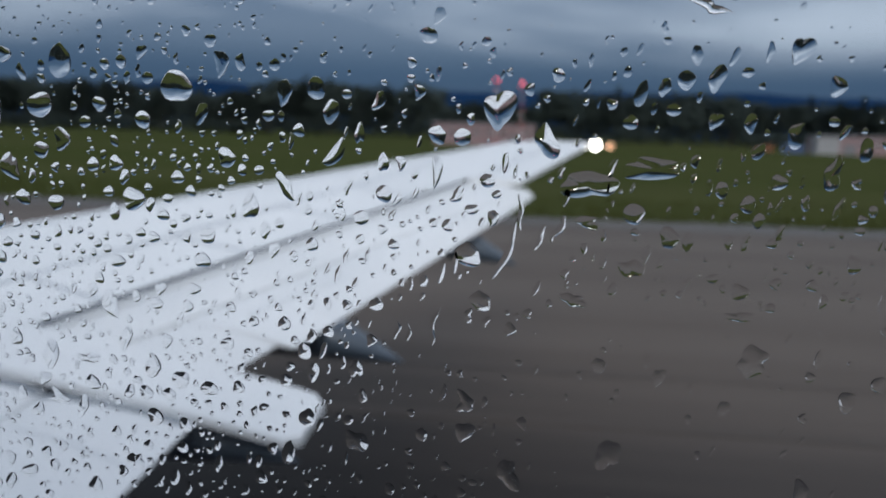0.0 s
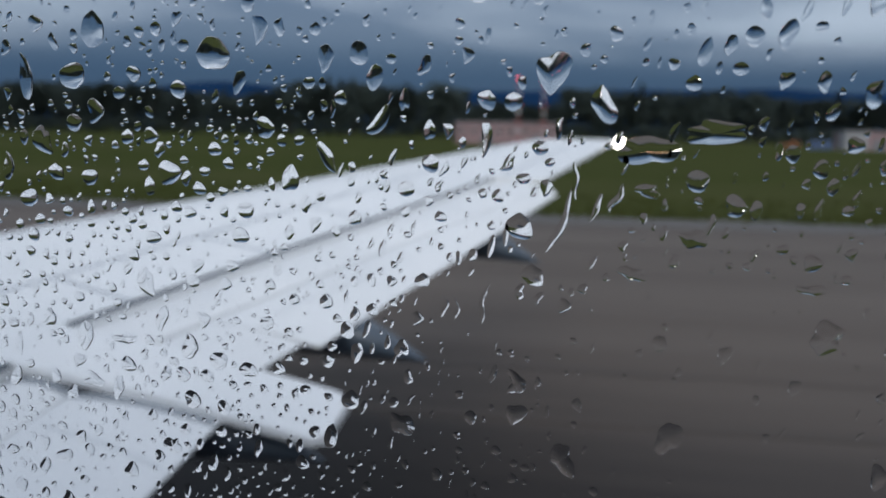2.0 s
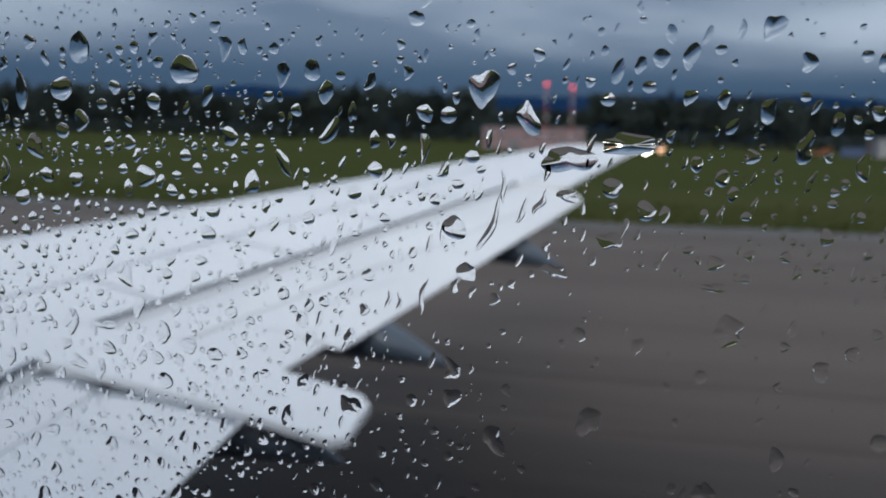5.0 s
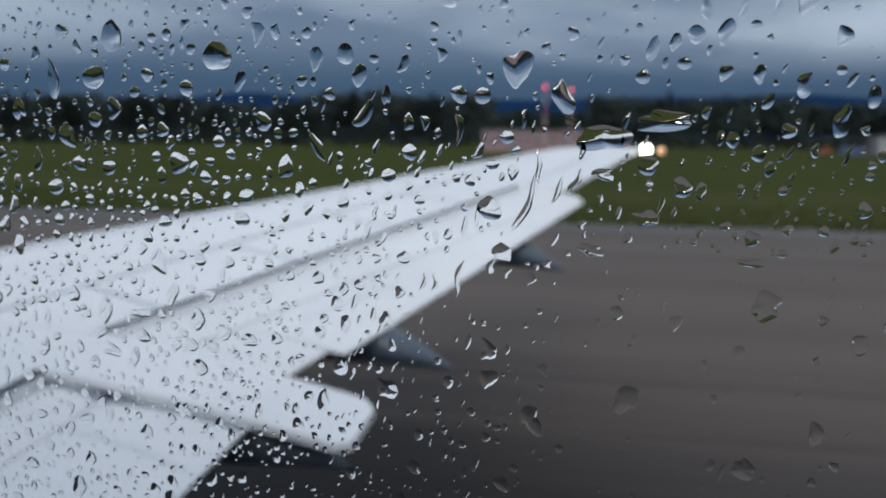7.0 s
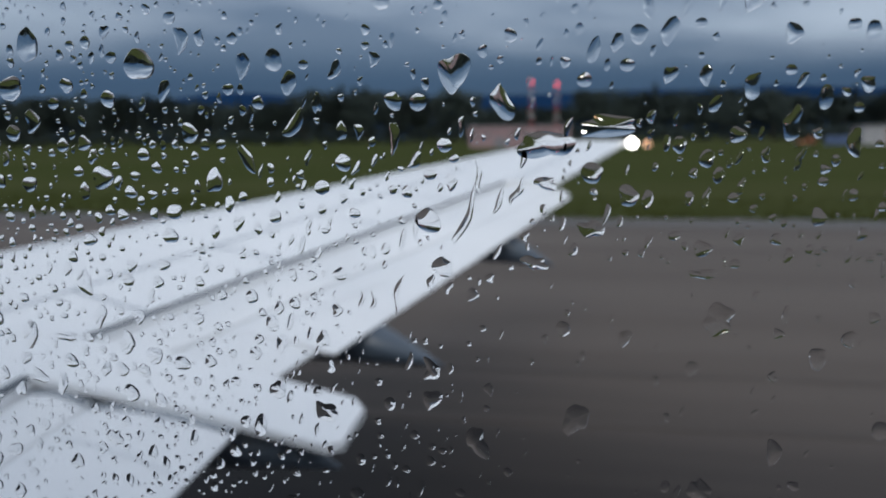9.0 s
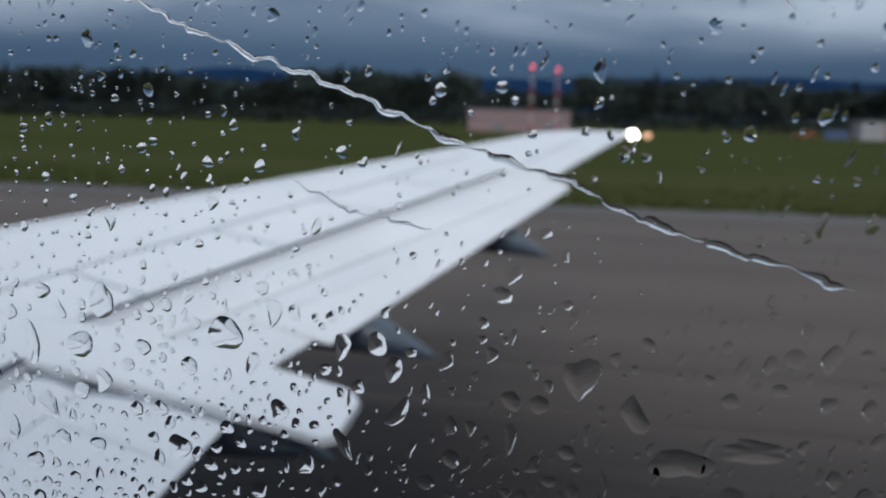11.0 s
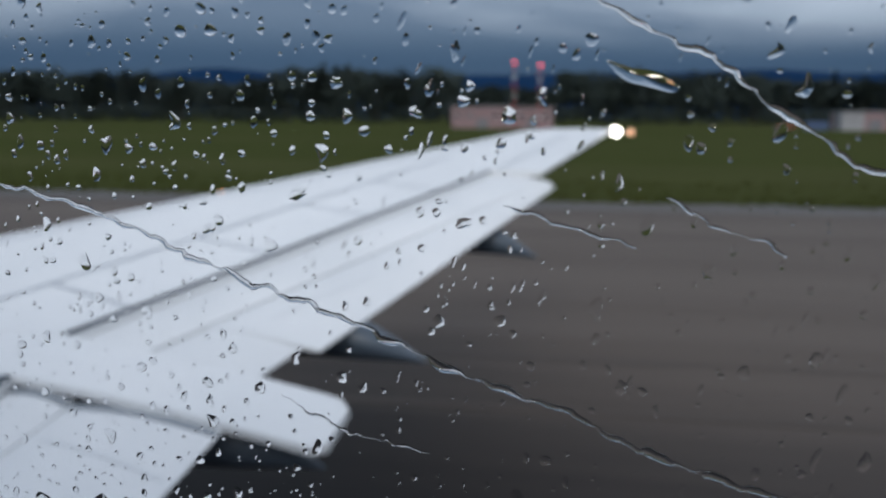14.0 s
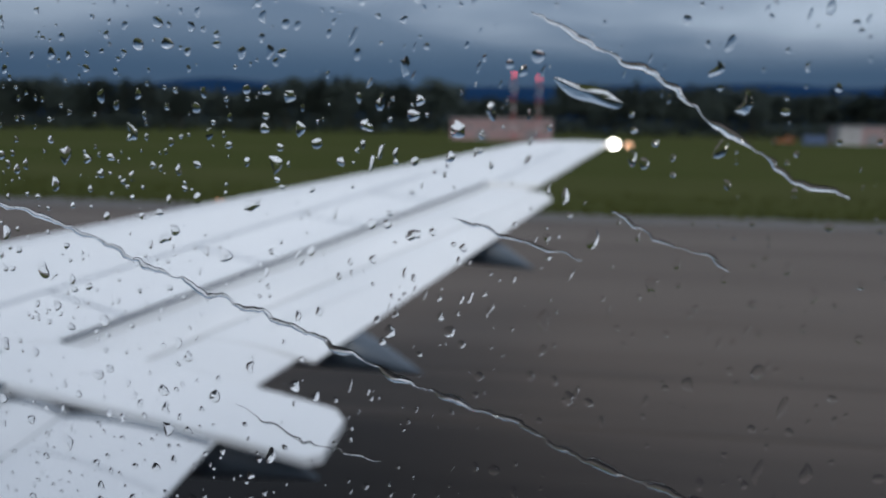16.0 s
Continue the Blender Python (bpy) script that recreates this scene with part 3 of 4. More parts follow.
def strip(points, width, mat, lift=0.003, drop=0.0, name="seam"):
    """A narrow sealed joint lying on the wing's upper face."""
    loops = []
    for i, (x, y) in enumerate(points):
        a, b = Vector(points[max(i - 1, 0)]), Vector(points[min(i + 1, len(points) - 1)])
        d = (b - a).normalized()
        n = Vector((-d.y, d.x)) * width / 2
        p, q = (x + n.x, y + n.y), (x - n.x, y - n.y)
        loops.append([(*p, deck(*p, drop) + lift), (*q, deck(*q, drop) + lift), (*q, deck(*q, drop) - 0.01), (*p, deck(*p, drop) - 0.01)])
    return mesh_from(name, loft(loops), mat)


def front_line(y):
    return -2.88 + 0.290 * (y - 5.11)


# shade along the spoilers' trailing edge, painted as dark strips, then the joints round the spoilers
part("spoiler_shade", strip([(spoiler_edge(y) - 0.015, y) for y in (3.44, 5, 6.5, 8.70)], 0.035, STEP_SHADE, 0.004, name="spoiler_shade"), wing, "dark strip painted as shade at the spoiler edge")
part("spoiler_shade", strip([(-2.524, y) for y in (0.15, 1.5, 2.98)], 0.05, STEP_SHADE, 0.004, name="spoiler_shade"), wing, "dark strip painted as shade at the spoiler edge")
part("seam", strip([(front_line(y), y) for y in (3.2, 4.5, 6, 7.5, 9.6)], 0.035, SEAM), wing)
for y in (3.86, 5.05, 6.3, 7.5):
    part("seam", strip([(spoiler_edge(y) - 0.03, y), (front_line(y + 0.28) + 0.02, y + 0.28)], 0.022, SEAM), wing)
part("seam", strip([(aileron_edge(y) - 0.50, y) for y in (8.8, 10.2, 11.9)], 0.025, SEAM), wing)
part("seam", strip([(lead(y) + 0.62 - 0.02 * y, y) for y in (2.5, 5, 8, 11.5)], 0.02, SEAM), wing)


def flap_joint(points, front, rear, drop0, drop1, bulge=0.02, width=0.02, mat=None):
    """A joint that lies on a lowered flap."""
    dense = [(points[k][0] + (points[k + 1][0] - points[k][0]) * i / 8, points[k][1] + (points[k + 1][1] - points[k][1]) * i / 8) for k in range(len(points) - 1) for i in range(9)]
    loops = []
    d = (Vector(points[-1]) - Vector(points[0])).normalized()
    n = Vector((-d.y, d.x)) * width / 2
    for x, y in dense:
        f = min(1.0, max(0.0, (x - front(y)) / (rear(y) - front(y))))
        z = deck(x, y, drop0 + (drop1 - drop0) * f ** 1.25 - bulge * math.sin(math.pi * f)) + 0.003
        loops.append([(x + n.x, y + n.y, z), (x - n.x, y - n.y, z), (x - n.x, y - n.y, z - 0.008), (x + n.x, y + n.y, z - 0.008)])
    return mesh_from("seam", loft(loops), mat or FAINT)


part("seam", flap_joint([(-1.72, 4.08), (-1.38, 5.0)], lambda y: seam_line(y) + 0.004, flap_edge, 0.078, 0.150), wing)
part("seam", flap_joint([(-2.12, 2.60), (-1.54, 2.50)], lambda y: -2.192, lambda y: -1.50, 0.092, 0.150), wing)
part("seam", flap_joint([(-2.12, 1.55), (-1.54, 1.55)], lambda y: -2.192, lambda y: -1.50, 0.092, 0.150), wing)
# shade of the gap beside the middle fairing, painted as dark strips on the flaps
part("gap_shade", flap_joint([(-2.185, 2.892), (-1.51, 2.892)], lambda y: -2.192, lambda y: -1.50, 0.092, 0.150, width=0.05, mat=GAP), wing, "dark strip painted as shade of the gap")
part("gap_shade", flap_joint([(-2.488, 2.892), (-2.20, 2.892)], lambda y: -2.494, lambda y: -2.196, 0.055, 0.086, width=0.05, mat=GAP), wing, "dark strip painted as shade of the gap")


def finger():
    """The rounded flat tail of the middle fairing, between the two flaps."""
    loops = []
    x0, x1, y0, y1, r, r_out = -2.56, -1.045, 2.93, 3.40, 0.06, 0.10
    n = 26
    for k in range(n + 1):
        f = k / n
        x = x0 + (x1 - x0) * f
        cut, cut_out = (q - math.sqrt(max(0.0, q * q - max(0.0, x - (x1 - q)) ** 2)) for q in (r, r_out))
        drop = -0.012 + 0.205 * max(0, (x - x0) / (x1 - x0)) ** 1.35
        a, b = y0 + cut, y1 - 0.8 * cut_out
        th = 0.045
        e = 0.012
        ring = [(x, a, deck(x, a, drop + e)), (x, a + e, deck(x, a, drop)), (x, (a + b) / 2, deck(x, (a + b) / 2, drop - 0.006)), (x, b - e, deck(x, b, drop)),
                (x, b, deck(x, b, drop + e)), (x, b, deck(x, b, drop + th)), (x, a, deck(x, a, drop + th))]
        loops.append(ring)
    return mesh_from("fairing_tail", loft(loops), WHITE)


part("fairing_tail", finger(), wing, "white rounded fairing tail")


def canoe(y, x0, x_tail, x1, half, tall, bottom0, bottom1):
    """A flap track fairing: a long pod under the trailing edge, its tail drawn to a point along its keel."""
    loops = []
    n, sides = 24, 16
    for k in range(n + 1):
        x = x0 + (x1 - x0) * k / n
        nose = min(1.0, ((x - x0) / (0.35 * (x_tail - x0))) ** 0.6)
        fat = nose * (1 - max(0.0, (x - x_tail) / (x1 - x_tail)) ** 1.25) + 0.02
        low = bottom0 + (bottom1 - bottom0) * k / n
        loops.append([(x, y + half * min(1, fat * 1.1) * math.cos(a), low + tall * fat / 2 * (1 + math.sin(a))) for a in [math.tau * i / sides for i in range(sides)]])
    return mesh_from("flap_track_fairing", loft(loops), FAIRING, True)


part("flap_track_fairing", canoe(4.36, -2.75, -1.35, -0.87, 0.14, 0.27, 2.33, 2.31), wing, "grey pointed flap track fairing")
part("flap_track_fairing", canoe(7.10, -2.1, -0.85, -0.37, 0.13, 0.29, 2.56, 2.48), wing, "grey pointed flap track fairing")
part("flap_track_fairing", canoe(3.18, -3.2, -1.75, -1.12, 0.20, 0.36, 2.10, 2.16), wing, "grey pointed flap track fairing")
tip = part("tip_lamp", mesh_from("tip_lamp", ball(0.072, (0.50, 12.77, 3.525), (1.1, 1, 1)), TIPGLOW, True), wing, "bright white navigation lamp")
part("lamp_housing", mesh_from("lamp_housing", box(0.30, 0.47, 12.70, 12.84, 3.49, 3.545, 0.015), WHITE), tip)
# added: a small amber glow beside the lamp, held on an added stem
part("amber_spot", mesh_from("amber_spot", ball(0.055, (0.74, 12.80, 3.51)), AMBERGLOW, True), tip, "dim amber glow added beside the lamp")
part("spot_stem", mesh_from("spot_stem", tube([(0.45, 12.79, 3.515), (0.67, 12.80, 3.51)], [0.012, 0.012], 6), STEEL), tip)

# ---- fuselage, cabin, window ----
RAD, MID_Y, MID_Z = 1.88, -1.885, 3.30


def hull(x0, x1, a0, a1, steps, outer=RAD, inner=RAD - 0.09):
    """A stretch of the round fuselage shell between two angles."""
    loops = []
    for k in range(steps + 1):
        a = a0 + (a1 - a0) * k / steps
        c, s = math.cos(a), math.sin(a)
        loops.append([(x0, MID_Y + outer * c, MID_Z + outer * s), (x1, MID_Y + outer * c, MID_Z + outer * s),
                      (x1, MID_Y + inner * c, MID_Z + inner * s), (x0, MID_Y + inner * c, MID_Z + inner * s)])
    return loft(loops)


LOW, HIGH = math.asin((3.30 - MID_Z) / RAD), math.asin((4.14 - MID_Z) / RAD)
for x0, x1, a0, a1, steps in ((-18, -0.5, 0, math.tau, 40), (0.5, 15, 0, math.tau, 40), (-0.499, 0.499, HIGH, math.tau + LOW, 36)):
    tagged(new("wall_fuselage", mesh_from("wall_fuselage", hull(x0, x1, a0, a1, steps, RAD, RAD - 0.04), WHITE)),
           "round white airliner fuselage skin", "fuselage", kind="structure")
    tagged(new("wall_lining", mesh_from("wall_lining", hull(x0, x1, a0, a1, steps, RAD - 0.043, RAD - 0.09), CABIN)),
           "dark cabin lining", "wall", kind="structure")
for x0, x1 in ((-18.1, -18.002), (15.002, 15.1)):
    tagged(new("wall_end", mesh_from("wall_end", loft([[(x, MID_Y + RAD * math.cos(a), MID_Z + RAD * math.sin(a)) for a in [math.tau * i / 40 for i in range(40)]] for x in (x0, x1)]), BELLY)),
           "closed end of the fuselage", "fuselage", kind="structure")
tagged(new("floor", mesh_from("floor", box(-17.9, 14.9, -3.4, -0.35, 2.50, 2.58), CABIN)), "dark cabin floor", "floor", kind="structure")
tagged(new("ceiling", mesh_from("ceiling", box(-17.9, 14.9, -3.2, -0.6, 4.55, 4.60), CABIN)), "dark cabin ceiling", "ceiling", kind="structure")

WIN_X, WIN_Z, WIN_W, WIN_H, WIN_R = -0.019, 3.693, 0.266, 0.338, 0.088


def opening(grow=0.0, n=10):
    """The rounded outline of the window, grown by some metres."""
    w, h, r = WIN_W / 2 + grow, WIN_H / 2 + grow, WIN_R + grow
    pts = []
    for cx, cz, a0 in ((1, 1, 0), (-1, 1, 90), (-1, -1, 180), (1, -1, 270)):
        for k in range(n + 1):
            a = radians(a0 + 90 * k / n)
            pts.append((WIN_X + cx * (w - r) + r * math.cos(a), WIN_Z + cz * (h - r) + r * math.sin(a)))
    return pts


def frame_ring(g0, g1, y0, y1, mat, name):
    """A ring round the window between two outlines."""
    a, b = opening(g0), opening(g1)
    n = len(a)
    bm = bmesh.new()
    rings = [[bm.verts.new((x, y, z)) for x, z in pts] for pts, y in ((a, y0), (a, y1), (b, y1), (b, y0))]
    for p, q in zip(rings, rings[1:] + rings[:1]):
        for i in range(n):
            bm.faces.new((p[i], p[(i + 1) % n], q[(i + 1) % n], q[i]))
    return mesh_from(name, bm, mat)


def window_wall(y0, y1, mat):
    """The flat panel of cabin wall with the window's opening through it."""
    inner = opening(0.022)
    n = len(inner)
    bm = bmesh.new()

    def rim(x, z):
        dx, dz = x - WIN_X, z - WIN_Z
        k = min(0.55 / abs(dx) if dx else 99, 0.42 / abs(dz) if dz else 99)
        return (max(-0.499, min(0.499, WIN_X + dx * k)), WIN_Z + dz * k)
    out = [rim(x, z) for x, z in inner]
    rings = [[bm.verts.new((x, y, z)) for x, z in pts] for pts, y in ((inner, y0), (inner, y1), (out, y1), (out, y0))]
    for p, q in zip(rings, rings[1:] + rings[:1]):
        for i in range(n):
            bm.faces.new((p[i], p[(i + 1) % n], q[(i + 1) % n], q[i]))
    return mesh_from("wall_window", bm, mat)


tagged(new("wall_window", window_wall(-0.075, 0.004, CABIN)), "dark cabin wall panel round the window", "wall", kind="structure")
tagged(new("wall_skin", window_wall(0.007, 0.011, WHITE)), "white outer skin round the window", "fuselage", kind="structure")
window = thing("window_1", "rounded airliner window with a clear wet pane", "window", (0, 0, 0), kind="structure")
part("gasket", frame_ring(0.0, 0.0215, -0.070, 0.002, GASKET, "gasket"), window, "black rubber gasket")


def pane_mesh():
    pts = opening(0.004)
    return mesh_from("pane", loft([[(x, y, z) for x, z in pts] for y in (-0.012, -0.004)]), PANE)


pane = part("pane", pane_mesh(), window, "clear acrylic pane")
pane.visible_shadow = False

# ---- rain on the pane ----
# the outer face of the pane, and the height from which v is counted
FACE, PANE_Z = -0.0039, 3.67


def drop_mesh(name, seed, rough=0.07, tear=0.0, high=0.4, rings=8, sides=22, bend=0.0, waver=0.0):
    """A flat-backed water drop of radius 1 standing on the pane, its outline uneven, heavier below, bent or wavering as it ran."""
    r = random.Random(seed)
    waves = [(k, r.uniform(-1, 1) * rough / (k - 0.8) ** 0.8, r.uniform(0, math.tau)) for k in (2, 3, 4, 5, 6)]
    rs = (1 + high * high) / (2 * high)
    sag = r.uniform(0.04, 0.22)
    side = r.uniform(-0.12, 0.12)
    lump = r.uniform(0, 20)
    verts = [(side + 0.4 * bend + waver * math.sin(lump), high, -sag)]
    for j in range(1, rings + 1):
        f = math.sin(j / rings * math.pi / 2)
        z = math.sqrt(max(0, rs * rs - f * f)) - (rs - high)
        for i in range(sides):
            a = math.tau * i / sides
            k = 1 + sum(w * math.cos(n * a + p) for n, w, p in waves)
            x, v = f * k * math.cos(a), f * k * math.sin(a)
            x *= 1 - tear * v
            x += bend * (0.4 - v * v) + waver * math.sin(3.4 * v + lump)
            swell = 1 + 0.9 * rough * (1 - f * f) * noise.noise((x * 1.3, v * 1.3, lump))
            verts.append((x + side * (1 - f * f), max(0.0, z * swell), v - sag * (1 - f * f)))
    faces = [(0, 1 + (i + 1) % sides, 1 + i) for i in range(sides)]
    for j in range(rings - 1):
        for i in range(sides):
            a, b = 1 + j * sides, 1 + (j + 1) * sides
            faces.append((a + i, a + (i + 1) % sides, b + (i + 1) % sides, b + i))
    last = 1 + (rings - 1) * sides
    # the flat back, on a rim of its own so that the edge stays crisp
    back = len(verts)
    verts += [(verts[last + i][0], 0.0, verts[last + i][2]) for i in range(sides)]
    faces.append(tuple(back + i for i in range(sides)))
    for i in range(sides):
        faces.append((last + i, last + (i + 1) % sides, back + (i + 1) % sides, back + i))
    verts = [(x, y + (0.004 if n < back else 0.0), z) for n, (x, y, z) in enumerate(verts)]
    return verts, faces


def drop_data(name, *args, **kw):
    verts, faces = drop_mesh(name, *args, **kw)
    bm = bmesh.new()
    vs = [bm.verts.new(v) for v in verts]
    for f in faces:
        bm.faces.new([vs[i] for i in f])
    me = mesh_from(name, bm, WATER)
    me.polygons.foreach_set("use_smooth", [len(p.vertices) <= 4 for p in me.polygons])
    me.update()
    return me


ROUNDS = [drop_data("raindrop", 100 + k, (0.10, 0.16)[k % 2], 0.12 * (k % 4 - 1), 0.23 + 0.04 * (k % 3), bend=(0.0, 0.18, 0.0, 0.0, -0.22, 0.06)[k % 6]) for k in range(16)]
TALLS = [drop_data("raindrop", 130 + k, (0.12, 0.20)[k % 2], (0.30, -0.34, 0.16, -0.20, 0.05)[k % 5], 0.24 + 0.04 * (k % 3), bend=(0.0, 0.30, -0.45, 0.12, -0.20, 0.55, 0.0)[k % 7],
                  waver=(0.0, 0.0, 0.16)[k % 3]) for k in range(15)]
BROADS = [drop_data("raindrop", 160 + k, 0.34, 0.12 * (k % 3 - 1), 0.25, 10, 34, bend=(0.0, 0.3, -0.3, 0.1)[k % 4]) for k in range(8)]
STREAKS = [drop_data("raindrop", 190 + k, 0.26, 0.10, 0.34, 9, 34, bend=(0.5, -0.6, 0.2, -0.3, 0.8)[k % 5], waver=(0.5, 0.8, 0.3, 0.9, 0.6)[k % 5]) for k in range(5)]
placed = []


def raindrop(data, u, v, w, h, tilt, label):
    """u, v: millimetres on the pane from its middle line; w, h: the drop's size in millimetres."""
    ob = new("raindrop", data)
    ob.matrix_world = Matrix.Translation((u / 1000, FACE, PANE_Z + v / 1000)) @ Euler((0, radians(-tilt), 0)).to_matrix().to_4x4() @ \
        Matrix.Diagonal((w / 2000, min(w, h) / 2000, h / 2000, 1))
    tagged(ob, label, "raindrop", "raindrops on the window pane")
    placed.append((u, v, max(w, h) / 2 * 1.08))
    return ob


# u, v, size: the large drops in the middle of the pane
ROUND = [
    (-136.8, 20.8, 5.4), (-109.5, 21.7, 3.3), (-70.8, 15.7, 6.7), (-40.9, 15.9, 4.1), (-101.6, 11.2, 5.5), (-135.9, 14, 3.6), (-129.5, 13.7, 3.1), (-125, 14.5, 3),
    (-78.4, 8.6, 3.5), (-91.4, 7.9, 2.6), (-44.5, 7.3, 2.6), (-130.5, 6.8, 3.1), (-101.8, 1.7, 3.5), (-60.1, 1.3, 3.9), (-89.9, -1, 2.9), (-106.5, -8.5, 3.4),
    (-98.8, -9.5, 3.5), (-81, -8.1, 4.9), (-70.9, -3.1, 2.8), (-56.7, -1.1, 2.2), (-113, -14.2, 3.9), (7.4, 19.1, 2.6), (21.5, 10.4, 2.8), (-5.7, -1.6, 2.9),
    (-26.6, -5.1, 3.4), (-31.3, -10.1, 3.1), (-13.4, -10.9, 2.4), (-9.2, -16.6, 5), (23.1, -7.2, 4.1), (30, -11.5, 3.9), (-47.7, -33.3, 2.9), (-6.3, -26, 4.1)]
for k, (u, v, w) in enumerate(ROUND):
    raindrop(ROUNDS[k % 16], u, v, w, w * 1.02, 0, "rounded clear raindrop clinging to the pane")
# u, v, width, height, tilt
TALL = [
    (-96.7, 20.6, 5.1, 7.2, 0), (-61, 20.3, 2.9, 5.5, -5), (-56.8, 20.7, 2.1, 3.6, 0), (-47.6, 14.8, 2.9, 5.4, -5), (-37.7, 11.2, 3.2, 5, -15), (-112.4, 11.1, 3, 9, 8),
    (-65.5, 10, 2.4, 4.9, -20), (-121.8, 4.2, 3.3, 5.5, 10), (-97, 4.1, 3.2, 5.4, 5), (-109.2, -2, 4.1, 5.8, 0), (-55, -8.5, 3.4, 5.5, -10), (-47.3, -4.4, 2.3, 6.8, 30),
    (-36.8, 3, 2.7, 6.9, -35), (-3.7, 12.3, 5.7, 7.9, 0), (36.9, 19, 2.8, 5.5, -15), (23.2, 16, 2.3, 5.2, -15), (-15.9, -0.2, 1.9, 6.6, -5), (5.9, 6.4, 3.8, 7.4, 20)]
for k, row in enumerate(TALL):
    raindrop(TALLS[k % 15], *row, "tall clear raindrop sagging down the pane")
FLAT = [
    (14.1, -1.8, 9.7, 5.9, -8), (25.7, 1.6, 10.6, 4.4, 4), (14.3, -9.1, 5, 2.1, 0), (23.2, -18, 5.4, 3.2, 0), (-92.4, -43.7, 5.3, 2.2, -8), (-100, -53.2, 5.1, 2.5, -15),
    (12.4, -24.9, 4.7, 2.8, -10), (47.3, -35.1, 5.8, 5.8, 0), (20.6, -56.5, 4.5, 6.7, 0), (44.8, -69.7, 4.7, 4.4, -20), (0.7, -62.5, 4.8, 5.6, 10), (-31.8, -58, 5.7, 4, -25),
    (44.3, -26.4, 4.8, 2, -8), (-8.8, -47.6, 3.9, 3.8, 0), (-82.1, -66.8, 3.5, 4, 0)]
for k, row in enumerate(FLAT):
    raindrop(BROADS[k % 8], *row, "broad uneven raindrop run together from several")
STREAK = [
    (-1.5, -16, 1.5, 12.4, -24), (8.8, -10.8, 1.3, 5.8, -25), (5.2, -12.6, 1.1, 5.8, -20), (-15.7, -32, 1, 8.2, -10),
    (-23.4, -33.2, 0.9, 4.5, -8), (-21, -33.6, 0.9, 3.8, -8), (1.1, -7.7, 1, 7, 5), (-11.6, -4.6, 1.9, 4, -35)]
for k, row in enumerate(STREAK):
    raindrop(STREAKS[k % 5], *row, "thin slanting streak of rain water")

# mid-sized drops round them: high up, then lower and lower on the pane
SKY_DROPS = [
    (-128.1, 2.6, 1.6, 2.5, 0), (-116.7, 7.5, 1.5, 2.7, 0), (-105.6, 18.1, 1.7, 3.9, 20), (-101, 19.5, 1.9, 2.2, 0), (-84.9, 4.1, 1.7, 2.6, 25), (-70.5, 7.4, 1.5, 2.8, -10),
    (-49.6, 20.3, 2.3, 2.5, 0), (-31.8, 7.1, 1.8, 4.5, 0), (-28, 13.4, 2, 4.5, -25), (-10.9, 6.8, 3.3, 3.7, 0), (2.1, 16.3, 2.1, 2.4, -20), (27.4, 17, 2.1, 3.7, -15),
    (31.3, 18.5, 3.3, 3.7, -10), (37.1, 11, 2.3, 3.5, -20), (43.5, 10.8, 2.2, 3.9, 0), (45.4, 5.6, 2, 3.5, -30)]
GRASS_DROPS = [
    (-130.3, -3.7, 1.8, 3.3, 20), (-127.6, -13.5, 2, 3.1, 0), (-123.8, -6.8, 1.8, 2.5, 10), (-123.3, -13.3, 2.3, 4.3, 0), (-117.6, -7.5, 2.5, 5.5, 0), (-113.5, -1.5, 2, 3.2, 0),
    (-110.8, -18.6, 2.5, 2.3, 15), (-108.5, -14.3, 1.8, 2.5, -15), (-104.2, -16.8, 2.5, 2.2, 0), (-98.8, -15.6, 1.7, 3.2, -5), (-79.6, -15.1, 2.4, 2.2, 15), (-74.5, -11.1, 2.6, 2.9, 20),
    (-73.2, -7.7, 2.4, 1.9, 0), (-69.2, -15.7, 1.9, 2.6, 15), (-41.7, -16.1, 2.8, 2.8, 0), (-23.2, 1.2, 1.8, 3.1, 0), (-8.6, -7.5, 2.7, 2.2, 0), (-4.3, -9.1, 2.2, 3.3, 0),
    (39.2, -1.9, 2.5, 3.3, 0), (44.2, -4.4, 3.1, 3.1, -20)]
WING_DROPS = [
    (-131.2, -41.9, 2.9, 3.4, 0), (-127.6, -23.5, 2.6, 4.9, -15), (-122.4, -23.2, 2.3, 3.6, 0), (-117.5, -46.1, 1.8, 5.2, -10), (-109.1, -52.8, 2.1, 3.6, 0), (-94.4, -54.9, 2.3, 5.6, -10),
    (-89.5, -25.5, 2.5, 2.5, 0), (-85.1, -21.6, 3.2, 2.9, 30), (-83.7, -38.7, 2.5, 5.7, -15), (-79.3, -50.7, 3.3, 3, 0), (-74.4, -38.7, 2.7, 3.4, 0), (-73.9, -50.7, 3, 3, 0),
    (-71.2, -47.3, 3.7, 4.2, 0), (-67.8, -26.9, 2.9, 2.4, 0), (-64.7, -48.7, 3.9, 3.2, 0), (-43.3, -38.9, 3.3, 3.3, 0), (-32, -42, 2.6, 4, 0), (-28.9, -35.8, 2.1, 3, 0),
    (-27.9, -28, 3, 2.8, 0), (17.9, -37.9, 2.7, 3.3, 0)]
